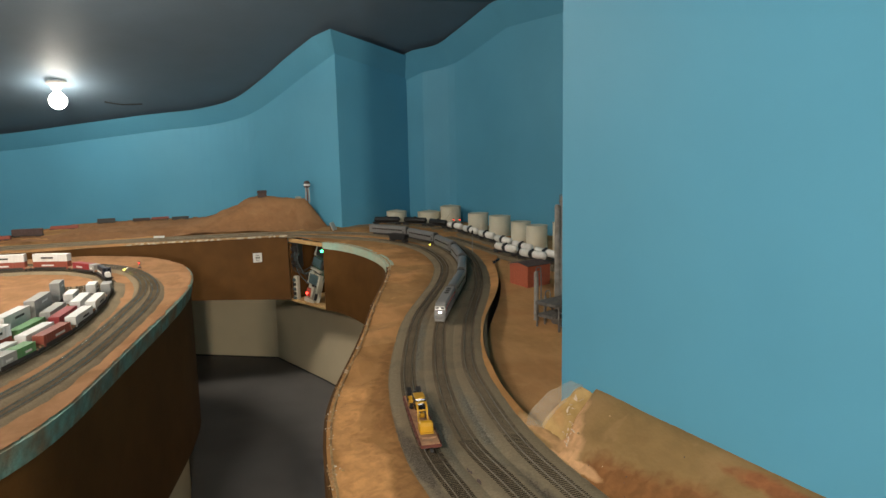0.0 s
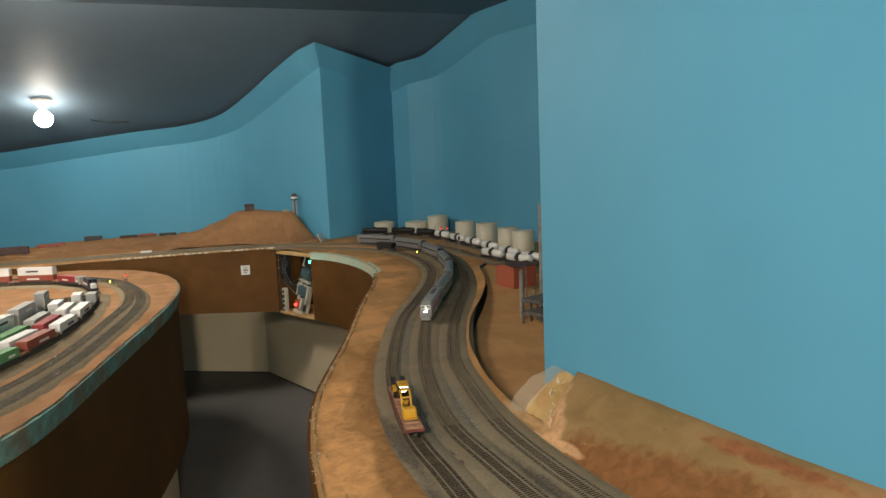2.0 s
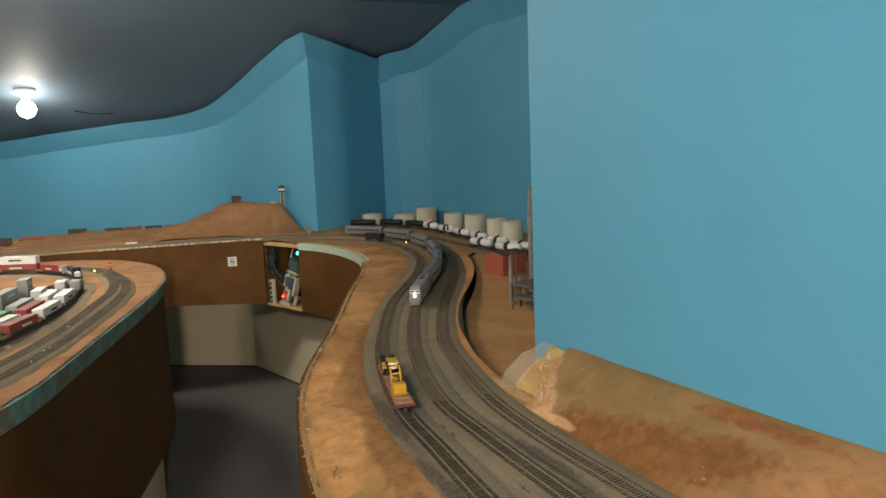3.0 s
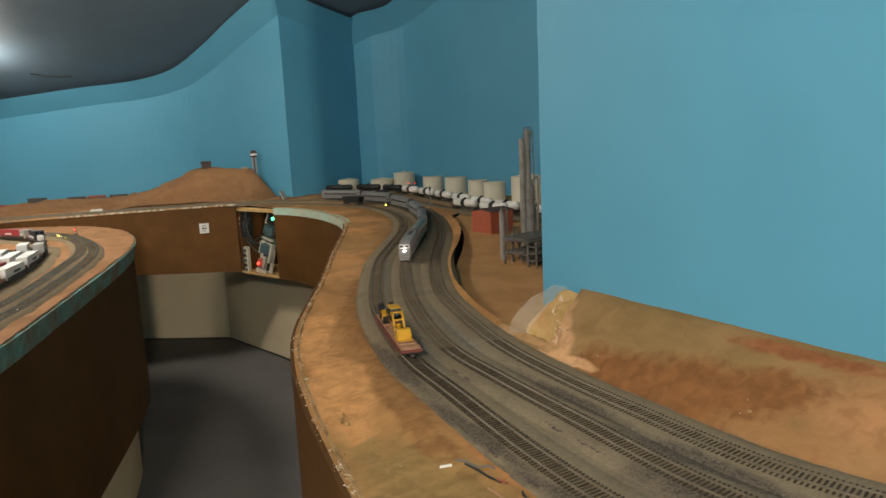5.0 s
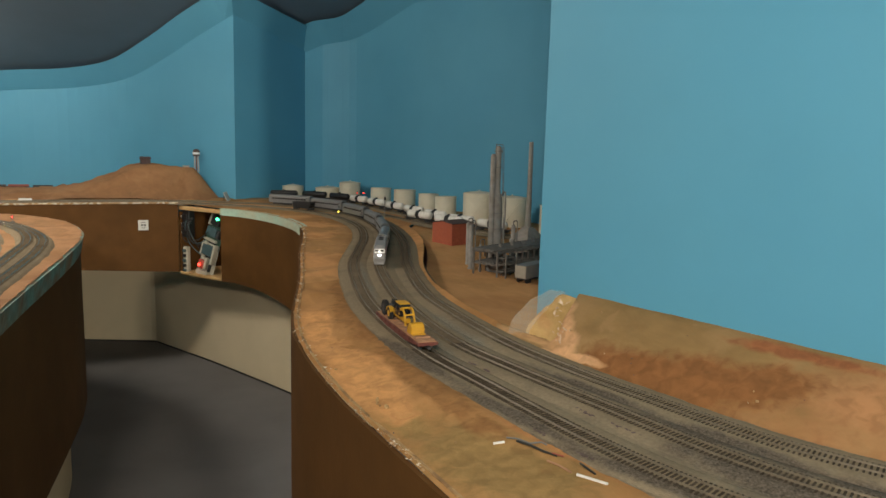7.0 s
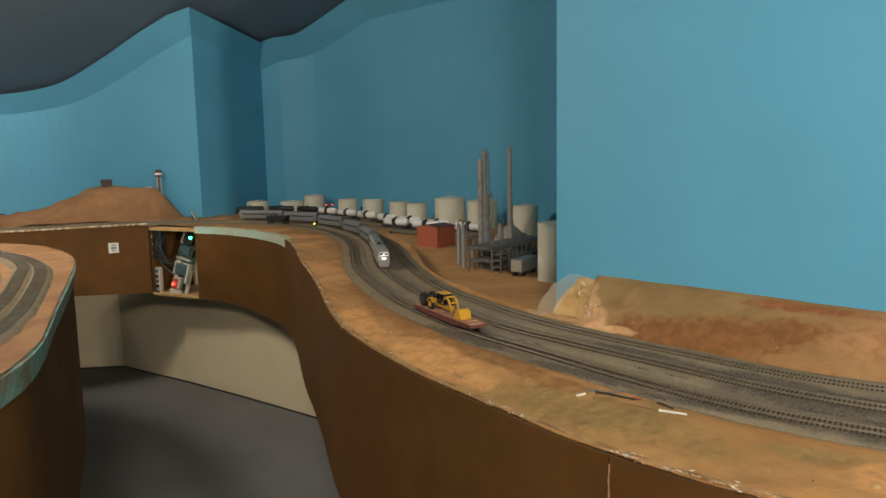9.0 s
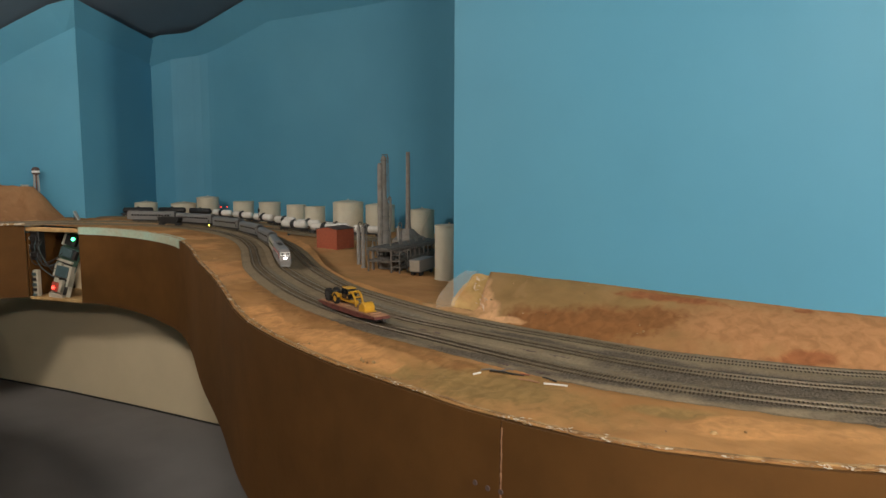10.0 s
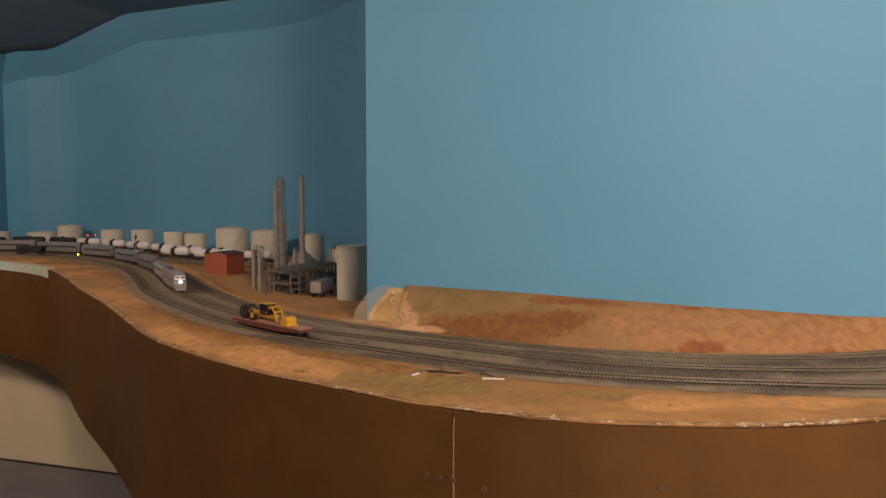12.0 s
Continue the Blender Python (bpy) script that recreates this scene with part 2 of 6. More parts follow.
def desert(name, base, pale, deep, scale):
    """Painted plaster ground: a base colour, pale worn patches and deep red patches with crisp edges, and fine grit."""
    m = material(name, base, 0.93, grain=0.12, grain_scale=22, bump=0.2, bump_scale=170, spec=0.12)
    nt = m.node_tree
    b = nt.nodes["Principled BSDF"]
    old = b.inputs["Base Color"].links[0].from_socket
    co = nt.nodes.new("ShaderNodeTexCoord").outputs["Object"]
    for k, (colour, lo, hi, sc) in enumerate(((pale, 0.45, 0.54, scale), (deep, 0.54, 0.64, scale * 0.8), (pale, 0.62, 0.70, scale * 4))):
        n = nt.nodes.new("ShaderNodeTexNoise")
        n.inputs["Scale"].default_value, n.inputs["Detail"].default_value, n.inputs["Distortion"].default_value = sc, 5, 0.4
        shift = nt.nodes.new("ShaderNodeVectorMath")
        shift.inputs[1].default_value = (3.7 * k + 1.3, 1.9 * k, 0.4)
        nt.links.new(co, shift.inputs[0])
        nt.links.new(shift.outputs[0], n.inputs["Vector"])
        r = nt.nodes.new("ShaderNodeMapRange")
        r.inputs["From Min"].default_value, r.inputs["From Max"].default_value, r.inputs["To Max"].default_value = lo, hi, 0.85
        nt.links.new(n.outputs["Fac"], r.inputs["Value"])
        x = nt.nodes.new("ShaderNodeMix")
        x.data_type = "RGBA"
        nt.links.new(r.outputs["Result"], x.inputs["Factor"])
        nt.links.new(old, x.inputs["A"])
        x.inputs["B"].default_value = (*colour, 1)
        old = x.outputs["Result"]
    n = nt.nodes.new("ShaderNodeTexNoise")
    n.inputs["Scale"].default_value, n.inputs["Detail"].default_value, n.inputs["Distortion"].default_value = scale * 2.2, 8, 1.2
    n.inputs["Roughness"].default_value = 0.65
    stretch = nt.nodes.new("ShaderNodeMapping")
    stretch.inputs["Scale"].default_value = (1.6, 0.6, 1.6)
    nt.links.new(co, stretch.inputs["Vector"])
    nt.links.new(stretch.outputs[0], n.inputs["Vector"])
    r = nt.nodes.new("ShaderNodeMapRange")
    r.inputs["From Min"].default_value, r.inputs["From Max"].default_value = 0.3, 0.7
    r.inputs["To Min"].default_value, r.inputs["To Max"].default_value = 0.87, 1.08
    nt.links.new(n.outputs["Fac"], r.inputs["Value"])
    comb = nt.nodes.new("ShaderNodeCombineColor")
    for k in range(3):
        nt.links.new(r.outputs["Result"], comb.inputs[k])
    x = nt.nodes.new("ShaderNodeMix")
    x.data_type, x.blend_type = "RGBA", "MULTIPLY"
    x.inputs["Factor"].default_value = 1.0
    nt.links.new(old, x.inputs["A"])
    nt.links.new(comb.outputs["Color"], x.inputs["B"])
    nt.links.new(x.outputs["Result"], b.inputs["Base Color"])
    return m


DIRT = desert("tan_desert_scenery", (0.355, 0.195, 0.078), (0.53, 0.27, 0.108), (0.285, 0.145, 0.055), 4.2)
DIRT_TAN = blotches(desert("painted_tan_sand", (0.392, 0.204, 0.077), (0.44, 0.228, 0.087), (0.33, 0.166, 0.060), 5.0), (
    ((0.280, 0.176, 0.067), 0.38, ((0.250, 0.72, 0.16, 0.060, 95), (0.215, 0.88, 0.08, 0.030, 90), (0.330, 0.505, 0.05, 0.018, 120))),
    ((0.285, 0.143, 0.053), 0.20, ((0.293, 1.00, 0.21, 0.027, 88), (0.33, 1.35, 0.16, 0.030, 80), (0.40, 1.62, 0.15, 0.025, 72))),
    ((0.530, 0.270, 0.103), 0.14, ((0.232, 1.05, 0.19, 0.042, 84), (0.26, 1.36, 0.14, 0.030, 78), (0.345, 0.40, 0.075, 0.034, 128), (0.44, 0.27, 0.10, 0.03, 132))),
    ((0.440, 0.205, 0.076), 0.35, ((0.329, 0.73, 0.09, 0.011, 99), (0.365, 0.56, 0.09, 0.011, 110), (0.45, 0.40, 0.10, 0.014, 125))),
), 1.7)
SLOPE = blotches(desert("painted_plaster_slope", (0.262, 0.165, 0.068), (0.295, 0.182, 0.080), (0.225, 0.13, 0.052), 6), (
    ((0.350, 0.178, 0.078), 0.35, ((0.82, 0.25, 0.52, 0.20, 128), (0.70, 0.53, 0.16, 0.06, 115))),
    ((0.212, 0.096, 0.035), 0.24, ((0.574, 0.845, 0.115, 0.036, 98), (0.630, 0.715, 0.068, 0.036, 118), (0.60, 0.78, 0.085, 0.042, 110))),
    ((0.265, 0.105, 0.043), 0.32, ((0.700, 0.71, 0.080, 0.013, 106), (0.680, 0.458, 0.048, 0.013, 122), (0.775, 0.50, 0.016, 0.007, 115), (0.80, 0.27, 0.03, 0.010, 130))),
    ((0.560, 0.325, 0.165), 0.22, ((0.553, 0.985, 0.060, 0.006, 97), (0.563, 1.015, 0.030, 0.018, 70), (0.582, 1.045, 0.034, 0.019, 58), (0.610, 1.080, 0.038, 0.019, 50))),
    ((0.45, 0.265, 0.125), 0.3, ((0.556, 1.11, 0.10, 0.009, 93),)),
), 4.1)
PINKDIRT = desert("pinkish_brown_scenery", (0.315, 0.172, 0.085), (0.385, 0.205, 0.102), (0.26, 0.135, 0.062), 6)
SAND = desert("even_tan_sand", (0.45, 0.245, 0.10), (0.48, 0.262, 0.112), (0.42, 0.213, 0.086), 5)
HILLS = desert("brown_desert_hills", (0.29, 0.15, 0.07), (0.33, 0.175, 0.085), (0.24, 0.12, 0.055), 5)
PLASTIC = material("clear_plastic_sheet", (0.68, 0.60, 0.47), 0.22, alpha=0.26, spec=0.5, grain=0.2, grain_scale=40, bump=0.5, bump_scale=70)
PALE = desert("pale_yellow_plaster", (0.46, 0.295, 0.112), (0.53, 0.35, 0.15), (0.44, 0.235, 0.10), 14)
SHRED = material("white_plaster_shred", (0.62, 0.47, 0.34), 0.9, grain=0.2, grain_scale=120)


# ---- mesh helpers ----
def part(name, bm, mat, parent=None, label="", smooth=False):
    me = bpy.data.meshes.new(name)
    bm.normal_update()
    bm.to_mesh(me)
    bm.free()
    if smooth:
        me.shade_smooth()
    for m in (mat if isinstance(mat, (list, tuple)) else [mat]):
        me.materials.append(m)
    ob = new(name, me)
    if parent:
        ob.parent = parent
    if label:
        ob["label"] = label
    return ob


def box(bm, x0, y0, z0, x1, y1, z1, m=None, bevel=0.0):
    """A box between two corners, with rounded edges where a bevel is given."""
    r = bmesh.ops.create_cube(bm, size=1.0, matrix=Matrix.LocRotScale(((x0 + x1) / 2, (y0 + y1) / 2, (z0 + z1) / 2), None, (abs(x1 - x0), abs(y1 - y0), abs(z1 - z0))))
    vs = r["verts"]
    if bevel:
        es = list({e for v in vs for e in v.link_edges})
        r = bmesh.ops.bevel(bm, geom=es, offset=bevel, segments=1, affect="EDGES")
        vs = list({v for f in r["faces"] for v in f.verts} | {v for v in vs if v.is_valid})
    if m is not None:
        bmesh.ops.transform(bm, matrix=m, verts=vs)
    return vs


def tube(bm, p, q, r, n=10, r2=None, caps=True):
    """A round bar from p to q."""
    p, q = Vector(p), Vector(q)
    m = Matrix.Translation((p + q) / 2) @ (q - p).to_track_quat("Z", "Y").to_matrix().to_4x4()
    return bmesh.ops.create_cone(bm, cap_ends=caps, segments=n, radius1=r, radius2=r if r2 is None else r2, depth=(q - p).length, matrix=m)["verts"]


def spline(points, step=0.02):
    """Points along a smooth line through the given ones, a step apart."""
    ps = [np.array(p, float) for p in points]
    ps = [2 * ps[0] - ps[1], *ps, 2 * ps[-1] - ps[-2]]
    out = []
    for a, b, c, d in zip(ps, ps[1:], ps[2:], ps[3:]):
        n = max(1, int(np.linalg.norm(c - b) / step))
        for k in range(n):
            t = k / n
            out.append(0.5 * (2 * b + (c - a) * t + (2 * a - 5 * b + 4 * c - d) * t * t + (3 * b - a - 3 * c + d) * t ** 3))
    out.append(ps[-2])
    return out


def even(line, step):
    """The same line with its points evenly spaced."""
    line = np.array(line)
    s = np.r_[0, np.cumsum(np.linalg.norm(np.diff(line, axis=0), axis=1))]
    at = np.arange(0, s[-1], step)
    return np.stack([np.interp(at, s, line[:, k]) for k in range(line.shape[1])], 1)


def smooth01(v):
    v = min(1.0, max(0.0, v))
    return v * v * (3 - 2 * v)


def inside(poly, x, y):
    """Which of the points lie in the outline."""
    c = np.zeros(np.shape(x), bool)
    for (ax, ay), (bx, by) in zip(poly, np.roll(poly, -1, 0)):
        if ay != by:
            c ^= ((ay > y) != (by > y)) & (x < (bx - ax) * (y - ay) / (by - ay) + ax)
    return c


def near_line(line, x, y):
    """The distance from each point to a line of points."""
    line = np.array(line)
    d = np.full(np.shape(x), 1e9)
    for px, py in line:
        d = np.minimum(d, (x - px) ** 2 + (y - py) ** 2)
    return np.sqrt(d)


from mathutils.geometry import delaunay_2d_cdt


def sheet(outline, step, height):
    """A ground sheet inside an outline, with its heights from a function of arrays x, y."""
    o = np.array(outline)
    lo, hi = o.min(0), o.max(0)
    xs, ys = np.meshgrid(np.arange(lo[0], hi[0], step), np.arange(lo[1], hi[1], step))
    rng = np.random.default_rng(3)
    xs, ys = (xs + rng.uniform(-0.3, 0.3, xs.shape) * step).ravel(), (ys + rng.uniform(-0.3, 0.3, ys.shape) * step).ravel()
    keep = inside(o, xs, ys)
    xs, ys = xs[keep], ys[keep]
    keep = near_line(o, xs, ys) > step * 0.45
    pts = [Vector(p) for p in o] + [Vector(p) for p in zip(xs[keep], ys[keep])]
    n = len(o)
    vs, _, fs, *_ = delaunay_2d_cdt(pts, [(k, (k + 1) % n) for k in range(n)], [list(range(n))], 1, 1e-6)
    px, py = np.array([v.x for v in vs]), np.array([v.y for v in vs])
    pz = height(px, py)
    bm = bmesh.new()
    bv = [bm.verts.new(p) for p in zip(px, py, pz)]
    for f in fs:
        bm.faces.new([bv[k] for k in f])
    bmesh.ops.recalc_face_normals(bm, faces=bm.faces)
    if sum(f.normal.z for f in bm.faces) < 0:
        bmesh.ops.reverse_faces(bm, faces=bm.faces)
    for f in bm.faces:
        f.smooth = True
    return bm


def band(line, z0, z1, thick=0.006, side=1):
    """An upright board along a line, from height z0 to z1 (numbers or functions of the place), thick to one side."""
    line = np.array(line)
    tan = np.gradient(line, axis=0)
    nor = np.stack([-tan[:, 1], tan[:, 0]], 1)
    nor /= np.linalg.norm(nor, axis=1)[:, None]
    f0 = z0 if callable(z0) else (lambda x, y: z0)
    f1 = z1 if callable(z1) else (lambda x, y: z1)
    bm = bmesh.new()
    rings = []
    for p, n in zip(line, nor):
        q = p + n * thick * side
        a, b = f0(*p), f1(*p)
        rings.append([bm.verts.new((*p, a)), bm.verts.new((*p, b)), bm.verts.new((*q, b)), bm.verts.new((*q, a))])
    for r, s in zip(rings, rings[1:]):
        for k in range(4):
            bm.faces.new((r[k], s[k], s[(k + 1) % 4], r[(k + 1) % 4]))
    bm.faces.new(rings[0])
    bm.faces.new(rings[-1][::-1])
    bmesh.ops.recalc_face_normals(bm, faces=bm.faces)
    return bm


def level(x, y):
    """The height of the layout's board, which climbs a little towards the far end."""
    s = np.clip((np.asarray(y) - 1.5) / 2.5, 0, 1)
    return 1.05 + 0.05 * s * s * (3 - 2 * s)


def alcove_level(x, y):
    """The height of the sand beyond the gap, which lies a little lower beside the refinery."""
    s = np.clip((np.asarray(y) - 1.85) / 0.5, 0, 1)
    return level(x, y) - 0.003 - 0.020 * (1 - s * s * (3 - 2 * s))


def drop(y):
    """How far the sand falls from the tracks to the edge of the board."""
    return np.interp(y, [0.3, 0.5, 0.7, 1.0, 1.4, 1.9], [0.0, -0.003, -0.012, -0.018, -0.012, 0.0])


def fnoise(x, y, scale, seed=0.0):
    return np.array([noise.fractal(Vector((a * scale + seed, b * scale, seed)), 1.0, 2.0, 5) for a, b in zip(np.ravel(x), np.ravel(y))])


# ---- the plan ----
EDGE = spline([(1.227, -0.741), (0.856, -0.302), (0.591, 0.010), (0.424, 0.172), (0.331, 0.261), (0.255, 0.372), (0.201, 0.491), (0.180, 0.632), (0.178, 0.811), (0.182, 1.032), (0.198, 1.239),
               (0.240, 1.447), (0.361, 1.811), (0.475, 2.193), (0.572, 2.485), (0.630, 2.691), (0.655, 2.866), (0.640, 3.063), (0.599, 3.227), (0.541, 3.357), (0.468, 3.458)])
FAR_EDGE = spline([(0.313, 3.76), (-0.011, 3.765), (-0.286, 3.759), (-0.637, 3.746), (-1.04, 3.718), (-3.054, 3.779)], 0.05)
TRACK_A = spline([(1.308, -0.433), (0.918, -0.115), (0.638, 0.117), (0.492, 0.344), (0.423, 0.493), (0.383, 0.613), (0.365, 0.753), (0.357, 0.943), (0.353, 1.111), (0.385, 1.366), (0.44, 1.597), (0.547, 1.927), (0.665, 2.183),
                  (0.769, 2.404), (0.858, 2.665), (0.891, 2.919), (0.875, 3.145), (0.798, 3.341), (0.677, 3.497), (0.502, 3.653), (0.294, 3.796), (0.021, 3.878), (-0.412, 3.892), (-1.396, 3.873), (-2.626, 3.964)])
TRACK_B = spline([(1.374, -0.33), (0.996, -0.042), (0.712, 0.18), (0.576, 0.367), (0.509, 0.507), (0.471, 0.632), (0.452, 0.787), (0.434, 0.957), (0.424, 1.124), (0.451, 1.331), (0.506, 1.566), (0.612, 1.894), (0.731, 2.146),
                  (0.835, 2.372), (0.922, 2.634), (0.969, 2.9), (0.965, 3.175), (0.895, 3.424), (0.773, 3.612), (0.595, 3.764), (0.368, 3.887), (0.066, 3.963), (-0.41, 3.969), (-1.389, 3.96), (-2.621, 4.051)])
TRACK_C = spline([(1.441, -0.228), (1.051, 0.03), (0.793, 0.223), (0.661, 0.381), (0.589, 0.53), (0.548, 0.64), (0.526, 0.78), (0.508, 0.93), (0.503, 1.099), (0.525, 1.305), (0.565, 1.521), (0.678, 1.846), (0.757, 2.029),
                  (0.863, 2.271), (0.956, 2.544), (1.016, 2.794), (1.043, 3.001), (1.049, 3.231), (1.023, 3.495), (0.948, 3.698)])
GAP = spline([(0.577, 1.053), (0.564, 1.161), (0.571, 1.298), (0.597, 1.445), (0.647, 1.642), (0.736, 1.869), (0.861, 2.109), (0.957, 2.317), (1.021, 2.503), (1.064, 2.658)])
NEAR_WALL = spline([(2.019, -1.071), (1.477, -0.477), (1.121, -0.038), (0.932, 0.208), (0.817, 0.427), (0.739, 0.658), (0.687, 0.888), (0.636, 1.19)], 0.03)
COLUMN = (0.645, 4.0)
FAR_CORNER = (1.14, 4.33)
BACK = spline([FAR_CORNER, (1.213, 4.212), (1.381, 4.074), (1.498, 3.744), (1.662, 3.169), (1.753, 2.796), (1.756, 2.55), (1.684, 2.247), (1.502, 1.834), (1.248, 1.429)], 0.04)
TRACK_D = spline([(0.201, 4.116), (0.571, 4.101), (0.86, 4.024), (1.041, 3.899), (1.148, 3.732), (1.201, 3.477), (1.235, 3.162), (1.263, 2.793), (1.319, 2.466), (1.401, 2.18), (1.461, 1.933)])
TRACK_E = spline([(1.097, 3.372), (1.132, 3.15), (1.157, 2.921), (1.191, 2.738), (1.257, 2.508), (1.34, 2.323)])
PEN = spline([(-0.907, 0.562), (-0.517, 1.075), (-0.374, 1.337), (-0.299, 1.542), (-0.237, 1.928), (-0.171, 2.327), (-0.134, 2.598), (-0.126, 2.845), (-0.174, 3.101), (-0.292, 3.312), (-0.395, 3.401), (-0.558, 3.485), (-0.784, 3.521), (-1.15, 3.512)])

# ---- the room ----
inner = lambda line, d: [np.array(p) + d * np.array((-(q - o)[1], (q - o)[0])) / np.linalg.norm(q - o) for o, p, q in zip([line[0], *line[:-1]], line, [*line[1:], line[-1]])]
bm = bmesh.new()
box(bm, -5.0, -9.0, FLOOR - 0.1, 3.4, 7.0, FLOOR)
tagged(part("floor", bm, CARPET), "dark grey carpeted floor of the aisle", "floor", kind="structure")
bm = bmesh.new()
rows = [[bm.verts.new((x, y, ceil(x, y) + dz)) for y in (-9.0, 3.6166, 7.0) for dz in (0, 0.1)] for x in (-5.0, 3.4)]
for k in (0, 2):
    for a, b in ((0, 2), (3, 1)):
        bm.faces.new((rows[0][k + a], rows[0][k + b], rows[1][k + b], rows[1][k + a]))
for row in rows:
    bm.faces.new((row[0], row[2], row[3], row[1]))
    bm.faces.new((row[2], row[4], row[5], row[3]))
for k in (0, 4):
    bm.faces.new((rows[0][k], rows[1][k], rows[1][k + 1], rows[0][k + 1]))
bmesh.ops.recalc_face_normals(bm, faces=bm.faces)
tagged(part("ceiling", bm, CEILING), "grey-blue painted ceiling", "ceiling", kind="structure")


def loft(line, profile, side=1, closed=True):
    """A profile of (offset to the side, height) swept along a line on the plan."""
    line = np.array(line, float)
    seg = np.diff(line, axis=0)
    seg /= np.linalg.norm(seg, axis=1)[:, None]
    n0, n1 = np.r_[seg[:1], seg], np.r_[seg, seg[-1:]]
    tan = n0 + n1
    tan /= np.linalg.norm(tan, axis=1)[:, None]
    nor = np.stack([-tan[:, 1], tan[:, 0]], 1) * side / np.maximum(0.5, (tan * n0).sum(1))[:, None]
    bm = bmesh.new()
    rings = [[bm.verts.new((*(p + n * u), h(*p) if callable(h) else h)) for u, h in profile] for p, n in zip(line, nor)]
    k = len(profile)
    for r, s in zip(rings, rings[1:]):
        for i in range(k if closed else k - 1):
            bm.faces.new((r[i], s[i], s[(i + 1) % k], r[(i + 1) % k]))
    if closed:
        bm.faces.new(rings[0])
        bm.faces.new(rings[-1][::-1])
        bmesh.ops.recalc_face_normals(bm, faces=bm.faces)
    return bm


def wall(name, line, label, z0=0.9, mat=None, cove=0.0, thick=0.08):
    """A wall along a line, solid to the left of its direction, with a sloped strip under the ceiling where a cove is given."""
    low = lambda x, y: ceil(x, y) - cove
    prof = [(0, z0), (0, low), (-cove * 0.9, ceil), (thick, ceil), (thick, z0)] if cove else [(0, z0), (0, ceil), (thick, ceil), (thick, z0)]
    return tagged(part(name, loft(line, prof), mat or BLUE), label, "wall", kind="structure")


LW = "sky-blue painted backdrop wall above the layout"
far_wall = [tuple(p) for p in spline([(-4.7, 6.3), (-3.0, 6.0), (-1.52, 5.64), (-0.9, 5.42), (-0.43, 5.25), (-0.1, 5.15), (0.17, 4.96), (0.36, 4.62), (0.50, 4.3), COLUMN], 0.06)]
wall("wall_far", [p for p in far_wall if p[0] < 0.35], LW, z0=FLOOR, cove=0.11)
beyond = lambda a, b, d: tuple(np.array(b) + (np.array(b) - np.array(a)) * d / np.linalg.norm(np.array(b) - np.array(a)))
wall("wall_column", [[p for p in far_wall if p[0] < 0.35][-1], *[p for p in far_wall if p[0] >= 0.35], beyond(COLUMN, FAR_CORNER, 0.1)], LW, cove=0.11)
wall("wall_back", [beyond((1.22, 4.2), FAR_CORNER, 0.1), FAR_CORNER, *[tuple(p) for p in BACK if p[0] > 1.2]], LW, cove=0.12)
wall("wall_near", NEAR_WALL, "sky-blue painted wall that juts out beside the tracks", thick=-0.1)
wall("wall_near_end", [(1.27, 1.37), (0.81, 1.237), (0.639, 1.192)], LW)
wall("wall_left", [(-4.7, -8.8), (-4.7, 6.3)], LW, z0=FLOOR)
wall("wall_behind", [(3.1, -8.8), (-4.7, -8.8)], LW, z0=FLOOR)
wall("wall_right_behind", [(3.1, -1.5), (3.1, -8.8)], LW, z0=FLOOR)
under = even([(-4.4, 6.65), (-2.0, 5.67), (-0.23, 4.78), (0.26, 4.53), (0.50, 3.97), (0.68, 3.5), (0.84, 3.05), (1.0, 2.6), (1.18, 1.9), (1.4, 0.63), (1.7, -1.2)], 0.03)
tagged(part("wall_under_layout", band(under, FLOOR, 0.98, 0.05, 1), BEIGE), "beige painted lower wall under the layout", "wall", kind="structure")
tagged(part("baseboard", band(inner(under, -0.004), FLOOR, FLOOR + 0.008, 0.004, 1), WIRE), "dark line of trim where the beige wall meets the carpet", "baseboard", kind="structure")

# ---- the layout's ground ----
A_LINE, B_LINE, C_LINE = even(TRACK_A, 0.02), even(TRACK_B, 0.02), even(TRACK_C, 0.02)
E_LINE = even(EDGE, 0.02)


W_LINE = even(NEAR_WALL, 0.004)


def hump(x, y, cx, cy, rx, ry, h, turn=0.0):
    c, s = math.cos(turn), math.sin(turn)
    u, v = (x - cx) * c + (y - cy) * s, -(x - cx) * s + (y - cy) * c
    return h * np.exp(-(u / rx) ** 2 - (v / ry) ** 2)


